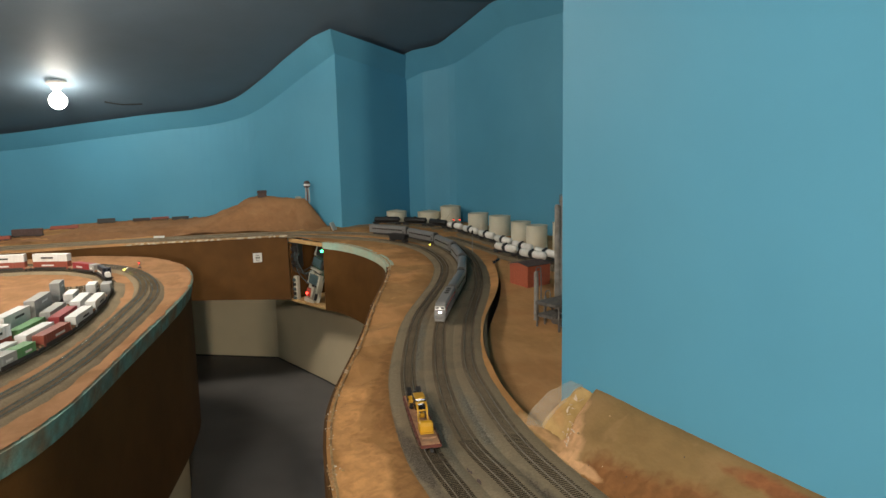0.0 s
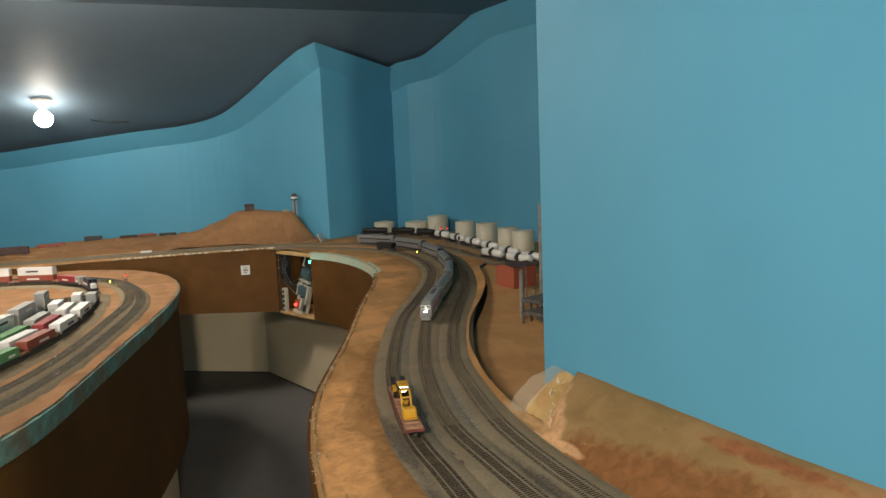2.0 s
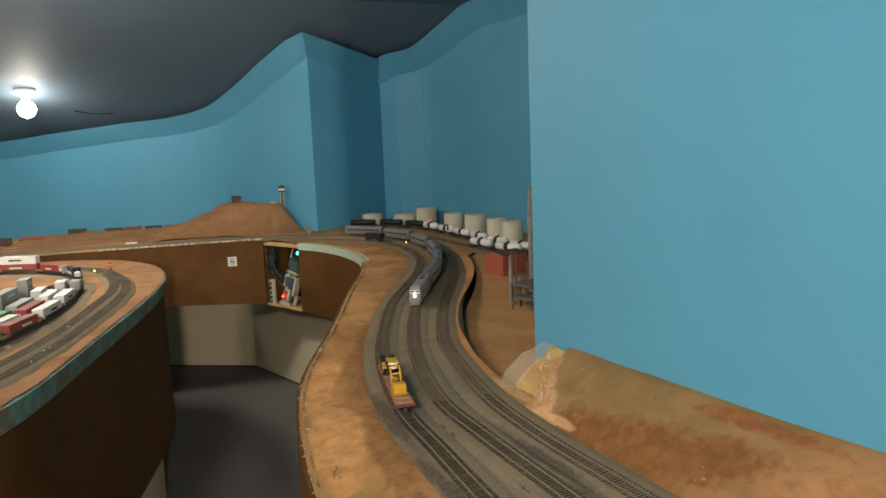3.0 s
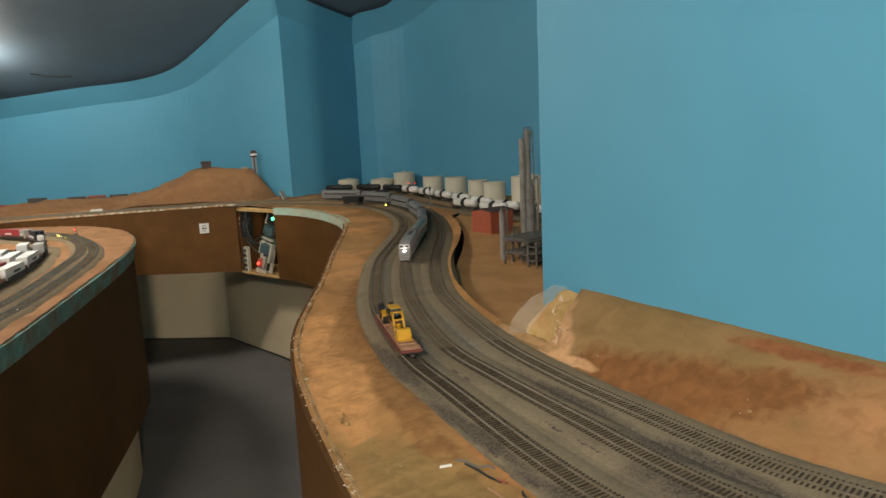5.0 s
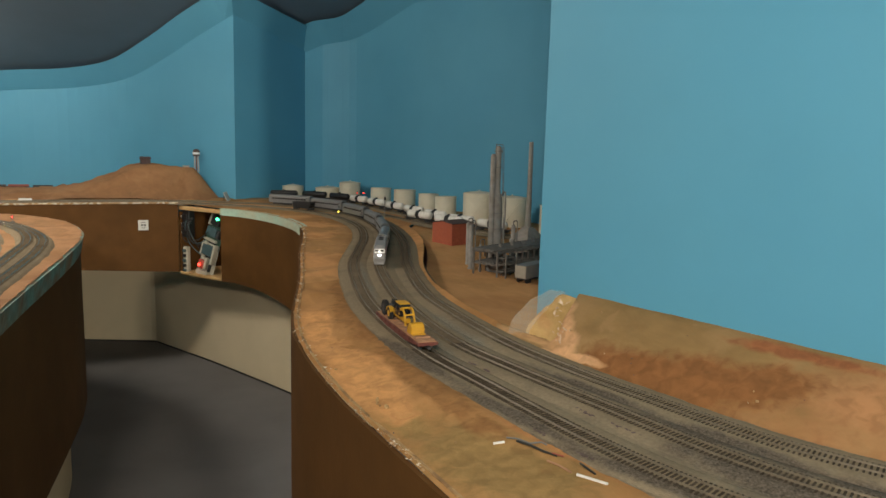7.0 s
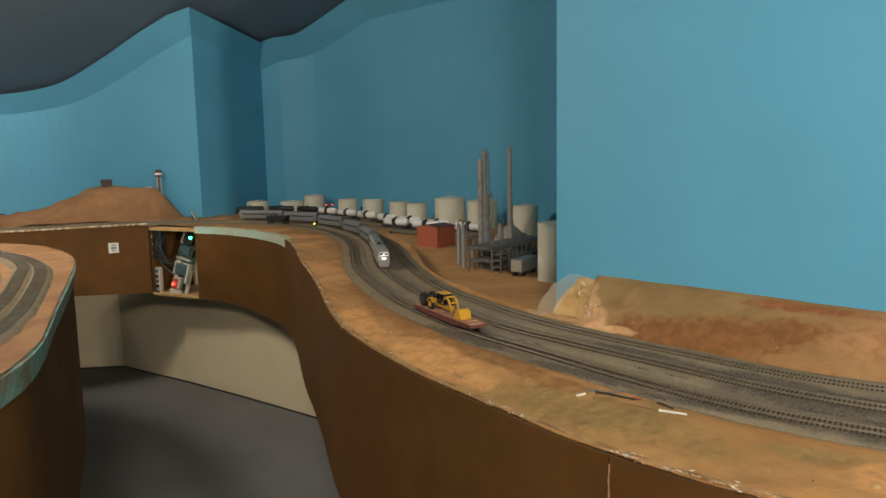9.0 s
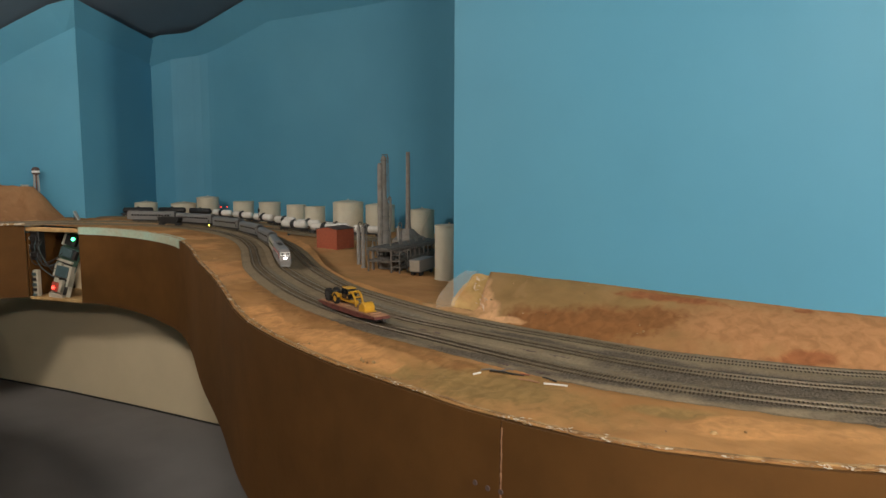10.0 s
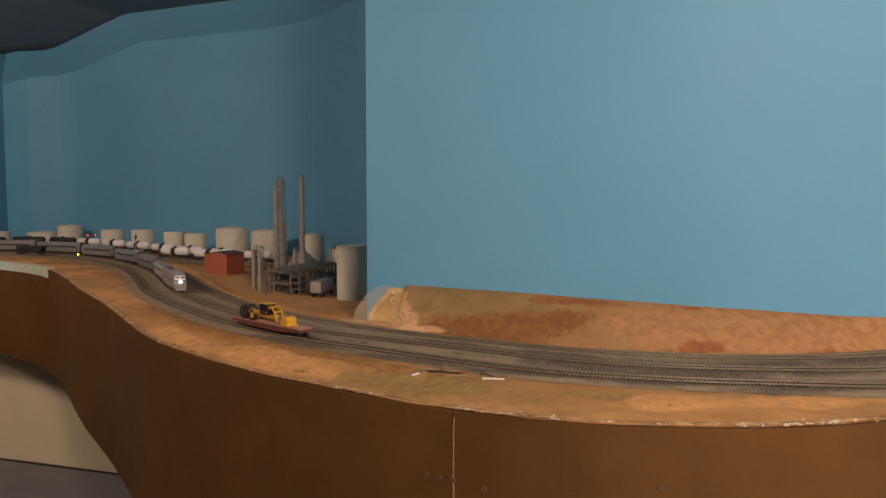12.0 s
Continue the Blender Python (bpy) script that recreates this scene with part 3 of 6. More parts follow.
def main_height(x, y):
    z = level(x, y)
    n = fnoise(x, y, 9.0) * 0.006 + fnoise(x, y, 35.0, 4.0) * 0.0022
    dt = np.minimum(np.minimum(near_line(A_LINE, x, y), near_line(C_LINE, x, y)), near_line(B_LINE, x, y))
    calm = np.clip((dt - 0.045) / 0.05, 0, 1)
    rim = np.clip(near_line(E_LINE, x, y) / 0.03, 0, 1)
    rough = (fnoise(x, y, 60.0, 11.0) * 0.0016 + fnoise(x, y, 150.0, 2.0) * 0.0010) * np.clip((dt - 0.032) / 0.01, 0, 1) * np.clip((0.075 - dt) / 0.02, 0, 1)
    facing = x - np.interp(y, C_LINE[:, 1], C_LINE[:, 0])
    n = np.where((facing > 0) & (y < 1.2), n * 0.15, n)
    z = z + n * calm * rim + rough * rim + 0.0062 * np.clip((dt - 0.026) / 0.022, 0, 1)
    # under the ballast bed
    between = (x > np.interp(y, A_LINE[:, 1], A_LINE[:, 0])) & (x < np.interp(y, C_LINE[:, 1], C_LINE[:, 0])) & (y < 2.9)
    z = np.where(between, level(x, y) - 0.001, z)
    # the sand falls from the outer track to the edge
    da, de = near_line(A_LINE, x, y) - 0.048, near_line(E_LINE, x, y)
    left = x < np.interp(y, A_LINE[:, 1], A_LINE[:, 0])
    z = z + np.where(left & (y < 2.0), drop(y) * np.clip(da / np.maximum(da + de, 1e-3), 0, 1), 0)
    # the plaster slope up to the near wall
    dc = near_line(C_LINE, x, y)
    dw = near_line(W_LINE, x, y)
    f = np.clip((dc - 0.050) / np.maximum(dc - 0.050 + dw - 0.01, 1e-3), 0, 1)
    rise = np.interp(y, [-0.2, 0.2, 0.55, 0.9], [0.035, 0.05, 0.066, 0.076])
    side = x - np.interp(y, C_LINE[:, 1], C_LINE[:, 0])
    on = (y < 1.17) & (side > 0)
    fade = np.clip((1.034 + 1.06 * (x - 0.553) + 0.006 * fnoise(x, y, 60.0, 3.0) - y) / 0.022, 0, 1)
    z = z + np.where(on, (rise * f ** 0.7 + 0.0010 * fnoise(x, y, 9.0, 7.0) * np.clip(f * 3, 0, 1)) * fade, 0)
    # the berm along the gap beside the last track
    g = near_line(np.array(GAP), x, y)
    z = z + np.where(y > 1.05, 0.006 * np.exp(-(g / 0.02) ** 2), 0)
    return z


main = [*EDGE, *[tuple(p) for p in spline([(0.418, 3.56), (0.37, 3.673)], 0.05)], *FAR_EDGE, (-4.4, 4.3), (-1.7, 4.31), (-1.24, 4.45), (-1.13, 4.80), (-0.92, 5.10), (-0.43, 5.2), (0.14, 4.93), (0.47, 4.29), COLUMN, FAR_CORNER, (1.254, 4.187)]
main += [tuple(p) for p in spline([(1.299, 4.058), (1.271, 3.709), (1.282, 3.352), (1.228, 2.976), (1.139, 2.779), (1.064, 2.658)], 0.03)][1:]
main += [tuple(p) for p in GAP[::-1]][1:]
main += [tuple(p) for p in inner(NEAR_WALL, -0.012)[::-1] if -0.75 < p[1] < 1.13]
bm = sheet(main, 0.014, main_height)
for f in bm.faces:
    c = f.calc_center_median()
    if c.y < 1.2 and c.x - np.interp(c.y, C_LINE[:, 1], C_LINE[:, 0]) > 0.036:
        f.material_index = 1
    elif c.y < 1.75:
        f.material_index = 2
tagged(part("layout_ground", bm, [DIRT, SLOPE, DIRT_TAN], smooth=True), "tan desert scenery on the layout's board, reddish along the wall", "scenery", kind="structure")
alcove = [(p[0] + 0.010 * min(1, (len(GAP) - k) / 25), p[1] - 0.005 * min(1, (len(GAP) - k) / 25)) for k, p in enumerate(GAP)] + [(1.19, 2.831), (1.258, 3.026), (1.312, 3.356), (1.302, 3.713), (1.33, 4.064), (1.274, 4.208)] + [tuple(p) for p in BACK[6:]] + [(0.9, 1.22), (0.64, 1.17), (0.6, 1.1)]
tagged(part("alcove_ground", sheet(alcove, 0.03, lambda x, y: alcove_level(x, y) + 0.002 * fnoise(x, y, 14.0, 2.0)), SAND, smooth=True), "flat tan sand ground of the refinery alcove", "scenery", kind="structure")

# Added dark board under the slit: stops light leaking through, keeps it black
tagged(part("gap_floor", loft(GAP, [(-0.07, 1.0), (0.07, 1.0), (0.07, 1.012), (-0.07, 1.012)]), ROOFING), "added dark board that blocks light in the gap between layout and alcove", "board", kind="structure")

# hills along the far side
hillside = [(-4.3, 4.15), (-3.0, 4.14), (-1.6, 4.1), (-0.6, 4.07), (0.0, 4.03), (0.33, 3.96), (0.5, 3.90), (0.61, 3.87), (0.635, 3.95), (0.49, 4.25), (0.34, 4.6), (0.14, 4.9), (-0.1, 5.08), (-0.43, 5.18), (-0.90, 5.12), (-1.12, 4.82), (-1.25, 4.44), (-1.7, 4.30), (-4.3, 4.29)]


def hill_height(x, y):
    z = level(x, y) - 0.01
    ridge = hump(x, y, 0.27, 4.28, 0.20, 0.26, 0.19) + hump(x, y, 0.46, 4.20, 0.075, 0.13, 0.09) + hump(x, y, 0.02, 4.35, 0.30, 0.32, 0.08) + hump(x, y, -0.55, 4.45, 0.45, 0.35, 0.035)
    rim = np.clip((y - 3.92) / 0.25, 0, 1)
    z = z + np.minimum(ridge, 0.178 + 0.008 * np.sin(9 * x)) * rim
    z = z + (0.022 * fnoise(x, y, 3.5, 5.0) + 0.012 * fnoise(x, y, 11.0, 8.0)) * rim + 0.012 * rim
    return z


hs = [tuple(p) for p in spline(hillside + [hillside[0]], 0.04)][:-1]
tagged(part("desert_hills", sheet(hs, 0.03, hill_height), HILLS, smooth=True), "brown desert hills along the backdrop", "hill", kind="structure")

# fascia boards
top = lambda x, y: float(level(x, y)) + 0.0056 + float(drop(y))
pen_top = lambda x, y: float(level(x, y)) - 0.003
joint = min(range(len(EDGE)), key=lambda k: math.hypot(EDGE[k][0] - 0.189, EDGE[k][1] - 0.640))
tagged(part("fascia_near_1", band(EDGE[:joint + 1], 0.66, top, 0.006, 1), FASCIA), "brown painted curved fascia board beside the joint", "fascia", kind="structure")
far_part = [np.array(p) for p in EDGE[joint:]]
far_part[0] = far_part[0] + (far_part[1] - far_part[0]) * 0.15
tagged(part("fascia_near_2", band(far_part, lambda x, y: float(np.interp(y, [2.1, 2.95, 3.4], [0.66, 0.71, 0.752])), top, 0.006, 1), FASCIA), "brown painted curved fascia board along the aisle", "fascia", kind="structure")
tagged(part("fascia_far", band(FAR_EDGE, lambda x, y: float(np.interp(x, [-0.4, 0.32], [0.81, 0.757])), top, 0.006, 1), FASCIA), "brown painted far fascia board", "fascia", kind="structure")
# white filler along the edge of the near fascia
tagged(part("fascia_cap", loft(inner(EDGE, -0.006), [(0.0, lambda x, y: top(x, y) - 0.003), (0.0, lambda x, y: top(x, y) + 0.003), (-0.004, lambda x, y: top(x, y) + 0.003), (-0.004, lambda x, y: top(x, y) - 0.003)]), EDGEWOOD), "thin dirty wood edge along the top of the fascia", "trim", kind="structure")
seg = [p for p in EDGE if p[1] > 2.72]
foam_top = lambda x, y: top(x, y) + 0.002
tagged(part("foam_edge", loft(seg, [(-0.009, lambda x, y: top(x, y) - 0.03), (-0.009, foam_top), (0.026, foam_top), (0.026, lambda x, y: top(x, y) - 0.03)], side=-1), FOAM), "pale green foam edge above the curved fascia", "foam edge", kind="structure")
strip_far = [p for p in FAR_EDGE if p[0] > -0.5]
tagged(part("white_edge_strip", loft(strip_far, [(-0.004, top), (-0.004, lambda x, y: top(x, y) + 0.008), (0.012, lambda x, y: top(x, y) + 0.008), (0.012, top)]), PLASTER), "whitish strip along the top of the far fascia", "trim", kind="structure")
PEN_RIM = [np.array(p) + (q - np.array(p)) * (0.6 + 0.5 * noise.noise((k * 0.23, 1.7, 0)) + 0.5 * noise.noise((k * 0.9, 4.1, 0))) for k, (p, q) in enumerate(zip(even(PEN, 0.012), inner(even(PEN, 0.012), -0.010)))]
pen = [*[tuple(p) for p in PEN_RIM], (-4.2, 4.0), (-4.2, 0.4)]


def pen_height(x, y):
    rim = np.clip(near_line(even(PEN, 0.01), x, y) / 0.06, 0, 1)
    return level(x, y) + 0.0015 * (1 - rim) + 0.002 * fnoise(x, y, 45.0, 9.0) * (1 - rim) + (0.006 * fnoise(x, y, 8.0, 3.0) + 0.002 * fnoise(x, y, 30.0, 3.0)) * rim


tagged(part("peninsula_ground", sheet(pen, 0.025, pen_height), PINKDIRT, smooth=True), "tan desert scenery on the peninsula", "scenery", kind="structure")
tagged(part("fascia_peninsula", band(PEN, 0.50, lambda x, y: pen_top(x, y) - 0.05, 0.006, 1), FASCIA), "dark brown curved fascia of the peninsula", "fascia", kind="structure")
tagged(part("peninsula_foam_edge", loft(PEN, [(-0.003, lambda x, y: pen_top(x, y) - 0.05), (0.006, lambda x, y: pen_top(x, y) - 0.05), (0.007, lambda x, y: pen_top(x, y) - 0.006 + 0.006 * math.sin(31 * y)), (0.002, lambda x, y: pen_top(x, y) + 0.002), (-0.012, lambda x, y: pen_top(x, y) + 0.0)]), TEAL), "teal foam edge round the peninsula", "foam edge", kind="structure")
tagged(part("fascia_peninsula_end", band([(-4.2, 0.4), (-0.9, 0.6)], 0.40, lambda x, y: pen_top(x, y) - 0.004, 0.006, 1), FASCIA), "dark brown straight fascia at the peninsula's end", "fascia", kind="structure")
leg = [np.array(p) + np.array((-0.06, 0.02)) for p in PEN if p[1] > 1.0]
tagged(part("peninsula_base", band(leg, FLOOR, 0.45, 0.02, 1), BEIGE), "pale panel under the peninsula", "panel", kind="structure")


# ---- ballast ----
def strip(line, offs, mat, name, label, lift=0.0):
    bm = loft(even(line, 0.015), [(u, (lambda h: lambda x, y: float(level(x, y)) + h + lift)(h)) for u, h in offs], closed=False)
    for f in bm.faces:
        f.smooth = True
    if sum(f.normal.z for f in bm.faces) < 0:
        bmesh.ops.reverse_faces(bm, faces=bm.faces)
    bm.normal_update()
    if sum(f.normal.z for f in bm.faces) < 0:
        bmesh.ops.reverse_faces(bm, faces=bm.faces)
    return tagged(part(name, bm, mat), label, "ballast", kind="structure")


blotches(BALLAST, (
    ((0.106, 0.087, 0.066), 0.36, (
        (0.478, 0.86, 0.13, 0.012, 97), (0.502, 0.66, 0.12, 0.015, 105), (0.545, 0.50, 0.11, 0.018, 112), (0.625, 0.36, 0.11, 0.019, 128), (0.79, 0.20, 0.16, 0.020, 142),
        (0.462, 0.575, 0.10, 0.026, 106), (0.515, 0.42, 0.12, 0.030, 120), (0.64, 0.26, 0.12, 0.026, 135), (0.84, 0.07, 0.18, 0.022, 142),
        (0.325, 1.06, 0.16, 0.013, 91), (0.331, 0.84, 0.13, 0.010, 96), (0.362, 0.62, 0.12, 0.011, 106), (0.43, 0.44, 0.10, 0.014, 118), (0.54, 0.24, 0.14, 0.017, 130), (0.72, 0.03, 0.18, 0.018, 141))),
    ((0.19, 0.168, 0.130), 0.5, ((0.40, 1.25, 0.20, 0.012, 84), (0.47, 1.22, 0.16, 0.012, 84), (0.49, 1.7, 0.3, 0.014, 72))),
), 8.3, 0.42, 330.0)
BED = [(-0.052, 0.0010), (-0.040, 0.0052), (-0.030, 0.0078), (-0.022, 0.0088), (0.022, 0.0088), (0.030, 0.0078), (0.040, 0.0052), (0.052, 0.0010)]
strip(TRACK_A, BED, BALLAST, "ballast_a", "grey-brown ballast under the outer track")
strip(TRACK_B, BED, BALLAST, "ballast_b", "grey-brown ballast under the middle track", 0.0003)
strip(TRACK_C, BED, BALLAST, "ballast_c", "grey-brown ballast under the inner track", 0.0006)
strip(TRACK_D, BED, BALLAST, "ballast_d", "grey-brown ballast under the tank car track", 0.0006)
strip(TRACK_E, BED, BALLAST, "ballast_e", "grey-brown ballast under the short siding", 0.0006)
left, right = inner(even(TRACK_A, 0.02), 0.043), inner(even(TRACK_C, 0.02), -0.043)
bed = [tuple(p) for p in left if p[1] < 2.9 and p[0] < 1.1] + [tuple(p) for p in right if p[1] < 2.9 and p[0] < 1.1][::-1]
tagged(part("ballast_bed", sheet(bed, 0.018, lambda x, y: level(x, y) + 0.0052 + 0.0012 * fnoise(x, y, 30.0, 6.0)), BALLAST), "grey-brown ballast bed that carries three tracks", "ballast", kind="structure")


rng = random.Random(31)
bm = bmesh.new()
for x, y, a in ((0.428, 0.728, 98), (0.430, 0.716, 102), (0.436, 0.694, 104), (0.439, 0.680, 106), (0.419, 0.808, 96), (0.418, 0.791, 95), (0.487, 0.936, 97), (0.489, 0.909, 97), (0.424, 0.745, 97), (0.395, 0.985, 92), (0.392, 1.02, 91), (0.336, 0.70, 100), (0.330, 0.77, 97)):
    for k in range(9):
        u, v = rng.gauss(0, 0.006), rng.gauss(0, 0.0012)
        c, q = math.cos(math.radians(a)), math.sin(math.radians(a))
        px, py = x + u * c - v * q, y + u * q + v * c
        size = 0.0011 * rng.uniform(0.5, 1.5)
        m = Matrix.LocRotScale((px, py, float(level(px, py)) + 0.0072), Euler((rng.uniform(-0.3, 0.3), rng.uniform(-0.3, 0.3), math.radians(a))), (size * 2.4, size, size * 0.7))
        bmesh.ops.create_icosphere(bm, subdivisions=1, radius=1.0, matrix=m)
tagged(part("dark_cinders", bm, ROOFING), "dark cinders and scraps strewn beside the tracks", "cinders", kind="stuff")
PEN_A = spline([(-0.65, 0.88), (-0.485, 1.29), (-0.36, 1.64), (-0.323, 1.78), (-0.297, 1.90), (-0.270, 2.08), (-0.236, 2.34), (-0.224, 2.55), (-0.243, 2.72), (-0.288, 2.89), (-0.36, 3.05), (-0.49, 3.19), (-0.74, 3.29), (-1.167, 3.325), (-3.384, 3.359)])
PEN_B = spline([(-0.72, 0.93), (-0.55, 1.33), (-0.415, 1.68), (-0.372, 1.81), (-0.334, 1.99), (-0.310, 2.15), (-0.282, 2.40), (-0.266, 2.57), (-0.284, 2.76), (-0.329, 2.92), (-0.40, 3.06), (-0.52, 3.155), (-0.75, 3.23), (-1.173, 3.25), (-3.388, 3.272)])
PEN_BED = [(-0.034, -0.003), (-0.025, 0.005), (-0.018, 0.0088), (0.018, 0.0088), (0.025, 0.005), (0.034, -0.003)]
strip(PEN_A, PEN_BED, BALLAST, "ballast_f", "grey-brown ballast along the peninsula's edge")
strip(PEN_B, PEN_BED, BALLAST, "ballast_g", "grey-brown ballast on the peninsula", 0.0006)

# ---- things ----
def thing(name, label, category, m=None, group=""):
    """An Empty at the thing's base, which parents its parts."""
    ob = new(name)
    ob.empty_display_size = 0.02
    ob.matrix_world = m or Matrix.Identity(4)
    return tagged(ob, label, category, group)


class Way:
    """A line on the plan with places by their distance along it."""

    def __init__(self, line):
        self.p = even(line, 0.01)
        self.length = 0.01 * (len(self.p) - 1)

    def at(self, s):
        k = min(max(s / 0.01, 0), len(self.p) - 1.001)
        i = int(k)
        return self.p[i] + (self.p[i + 1] - self.p[i]) * (k - i)

    def near(self, x, y):
        return 0.01 * int(np.argmin((self.p[:, 0] - x) ** 2 + (self.p[:, 1] - y) ** 2))

    def place(self, s, length, lift=0.0121, back=True):
        """A car's pose with its middle at s, its ends on the line; it faces the line's start when back is true."""
        a, b = self.at(s - length * 0.35), self.at(s + length * 0.35)
        d = (a - b) if back else (b - a)
        c = (a + b) / 2
        return pose(c[0], c[1], float(level(*c)) + lift, 0, 0, math.degrees(math.atan2(d[1], d[0])))


WA, WB, WC, WD, WE = Way(TRACK_A), Way(TRACK_B), Way(TRACK_C), Way(TRACK_D), Way(TRACK_E)
WF, WG = Way(PEN_A), Way(PEN_B)
TIE_LEN, TIE_WIDE, TIE_STEP, GAUGE = 0.0335, 0.0024, 0.0053, 0.0180
bm = bmesh.new()
box(bm, -TIE_LEN / 2, -TIE_WIDE / 2, 0.0, TIE_LEN / 2, TIE_WIDE / 2, 0.0034, bevel=0.0002)
tie_mesh = bpy.data.meshes.new("tie")
bm.to_mesh(tie_mesh)
bm.free()
tie_mesh.materials.append(TIE)


def rail_mesh(line, off):
    half = [(0.0011, 0.0), (0.0011, 0.0004), (0.0003, 0.0007), (0.0003, 0.0013), (0.0005, 0.0016), (0.0006, 0.0020), (0.0004, 0.0023)]
    prof = [(-u, h) for u, h in half] + [(0.0, 0.0024)] + half[::-1]
    bm = loft(even(line, 0.02), [(u + off, (lambda h: lambda x, y: float(level(x, y)) + 0.0096 + h)(h)) for u, h in prof])
    for f in bm.faces:
        f.smooth = True
    return bm


def track(line, label, stretch=(0.0, 0.0), step=TIE_STEP, rail=RAIL):
    """A track: two rails, and ties, those in a stretch of the plan as pieces of their own."""
    t = thing("track", label, "track")
    for side in (-1, 1):
        part("rail", rail_mesh(line, side * GAUGE / 2), rail, t)
    pts = even(line, step)
    tan = np.gradient(pts, axis=0)
    rest = bmesh.new()
    rng = random.Random(5)
    for p, d in zip(pts, tan):
        m = pose(p[0], p[1], float(level(*p)) + 0.0066 + rng.uniform(-0.00015, 0.00015), 0, 0, math.degrees(math.atan2(d[1], d[0])) - 90 + rng.uniform(-1.5, 1.5))
        if stretch[0] < p[1] < stretch[1]:
            o = new("tie", tie_mesh)
            o.parent, o.matrix_local = t, m
        else:
            vs = [rest.verts.new(m @ Vector((a * TIE_LEN / 2, b * TIE_WIDE / 2, z))) for z in (0.0034, 0) for a, b in ((-1, -1), (1, -1), (1, 1), (-1, 1))]
            for f in ((0, 1, 2, 3), (0, 4, 5, 1), (1, 5, 6, 2), (2, 6, 7, 3), (3, 7, 4, 0)):
                rest.faces.new([vs[k] for k in f])
    if len(rest.verts):
        o = part("tie_run", rest, DUSTYTIE, t)
        tagged(o, kind="stuff")
    return t


# ---- rolling stock; every car is built round its middle, x ahead, z from the rail head ----
def wheelset(bm, x, r=0.0065, half=0.0078):
    for s in (-1, 1):
        tube(bm, (x, s * half - 0.0012 * s, r), (x, s * half + 0.0012 * s, r), r, 14)
    tube(bm, (x, -half, r), (x, half, r), 0.0013, 6)


def bogie(parent, x, base=0.02, mat=None):
    bm = bmesh.new()
    for s in (-1, 1):
        box(bm, x - base / 2 - 0.006, s * 0.0125 - 0.0015, 0.004, x + base / 2 + 0.006, s * 0.0125 + 0.0015, 0.010, bevel=0.001)
    box(bm, x - 0.003, -0.011, 0.006, x + 0.003, 0.011, 0.012)
    b = part("bogie", bm, mat or DARKGREY, parent)
    for w in (-1, 1):
        bm = bmesh.new()
        wheelset(bm, x + w * base / 2)
        part("wheelset", bm, DARKGREY, b)
    return b


def rounded_body(half_w, z0, z1, x0, x1, crown=0.008, n=6):
    """A car body with a rounded roof, its end caps closed."""
    prof = [(-half_w, z0), (-half_w, z1 - crown)]
    for k in range(1, n):
        a = math.pi * k / n
        prof.append((-half_w * math.cos(a), z1 - crown + crown * math.sin(a)))
    prof += [(half_w, z1 - crown), (half_w, z0)]
    bm = bmesh.new()
    r0 = [bm.verts.new((x0, y, z)) for y, z in prof]
    r1 = [bm.verts.new((x1, y, z)) for y, z in prof]
    k = len(prof)
    for i in range(k):
        bm.faces.new((r0[i], r1[i], r1[(i + 1) % k], r0[(i + 1) % k]))
    bm.faces.new(r0[::-1])
    bm.faces.new(r1)
    bmesh.ops.recalc_face_normals(bm, faces=bm.faces)
    return bm


def passenger_car(m, label, side_mat, glass, length=0.272, rows=13):
    c = thing("passenger_car", label, "train car", m, "cars of the passenger train")
    h = length / 2 - 0.006
    part("body", rounded_body(0.0185, 0.010, 0.052, -h, h, 0.010), side_mat, c)
    part("roof", rounded_body(0.0165, 0.044, 0.0535, -h, h, 0.0085), SILVER, c)
    for s in (-1, 1):
        bm = bmesh.new()
        box(bm, -h + 0.012, s * 0.0185, 0.0275, h - 0.012, s * 0.0193, 0.0375)
        part("window_band", bm, side_mat, c)
        for k in range(rows):
            x = -h + 0.03 + (2 * h - 0.06) * k / (rows - 1)
            bm = bmesh.new()
            box(bm, x - 0.0055, s * 0.0189, 0.029, x + 0.0055, s * 0.0197, 0.036, bevel=0.0003)
            part("window", bm, glass, c)
        for k in range(3):
            bm = bmesh.new()
            box(bm, -h + 0.002, s * 0.0185, 0.012 + k * 0.004, h - 0.002, s * 0.0190, 0.0135 + k * 0.004)
            part("side_rib", bm, side_mat, c)
        bm = bmesh.new()
        box(bm, h - 0.022, s * 0.0186, 0.013, h - 0.014, s * 0.0192, 0.041, bevel=0.0003)
        part("door", bm, DARKGREY, c)
    for s in (-1, 1):
        bm = bmesh.new()
        box(bm, s * h, -0.010, 0.012, s * (h + 0.006), 0.010, 0.045, bevel=0.001)
        part("gangway", bm, BLACK, c)
    bm = bmesh.new()
    box(bm, -h * 0.5, -0.014, 0.003, h * 0.5, 0.014, 0.010, bevel=0.001)
    part("underframe", bm, DARKGREY, c)
    for s in (-1, 1):
        bogie(c, s * (h - 0.042), 0.028)
    return c


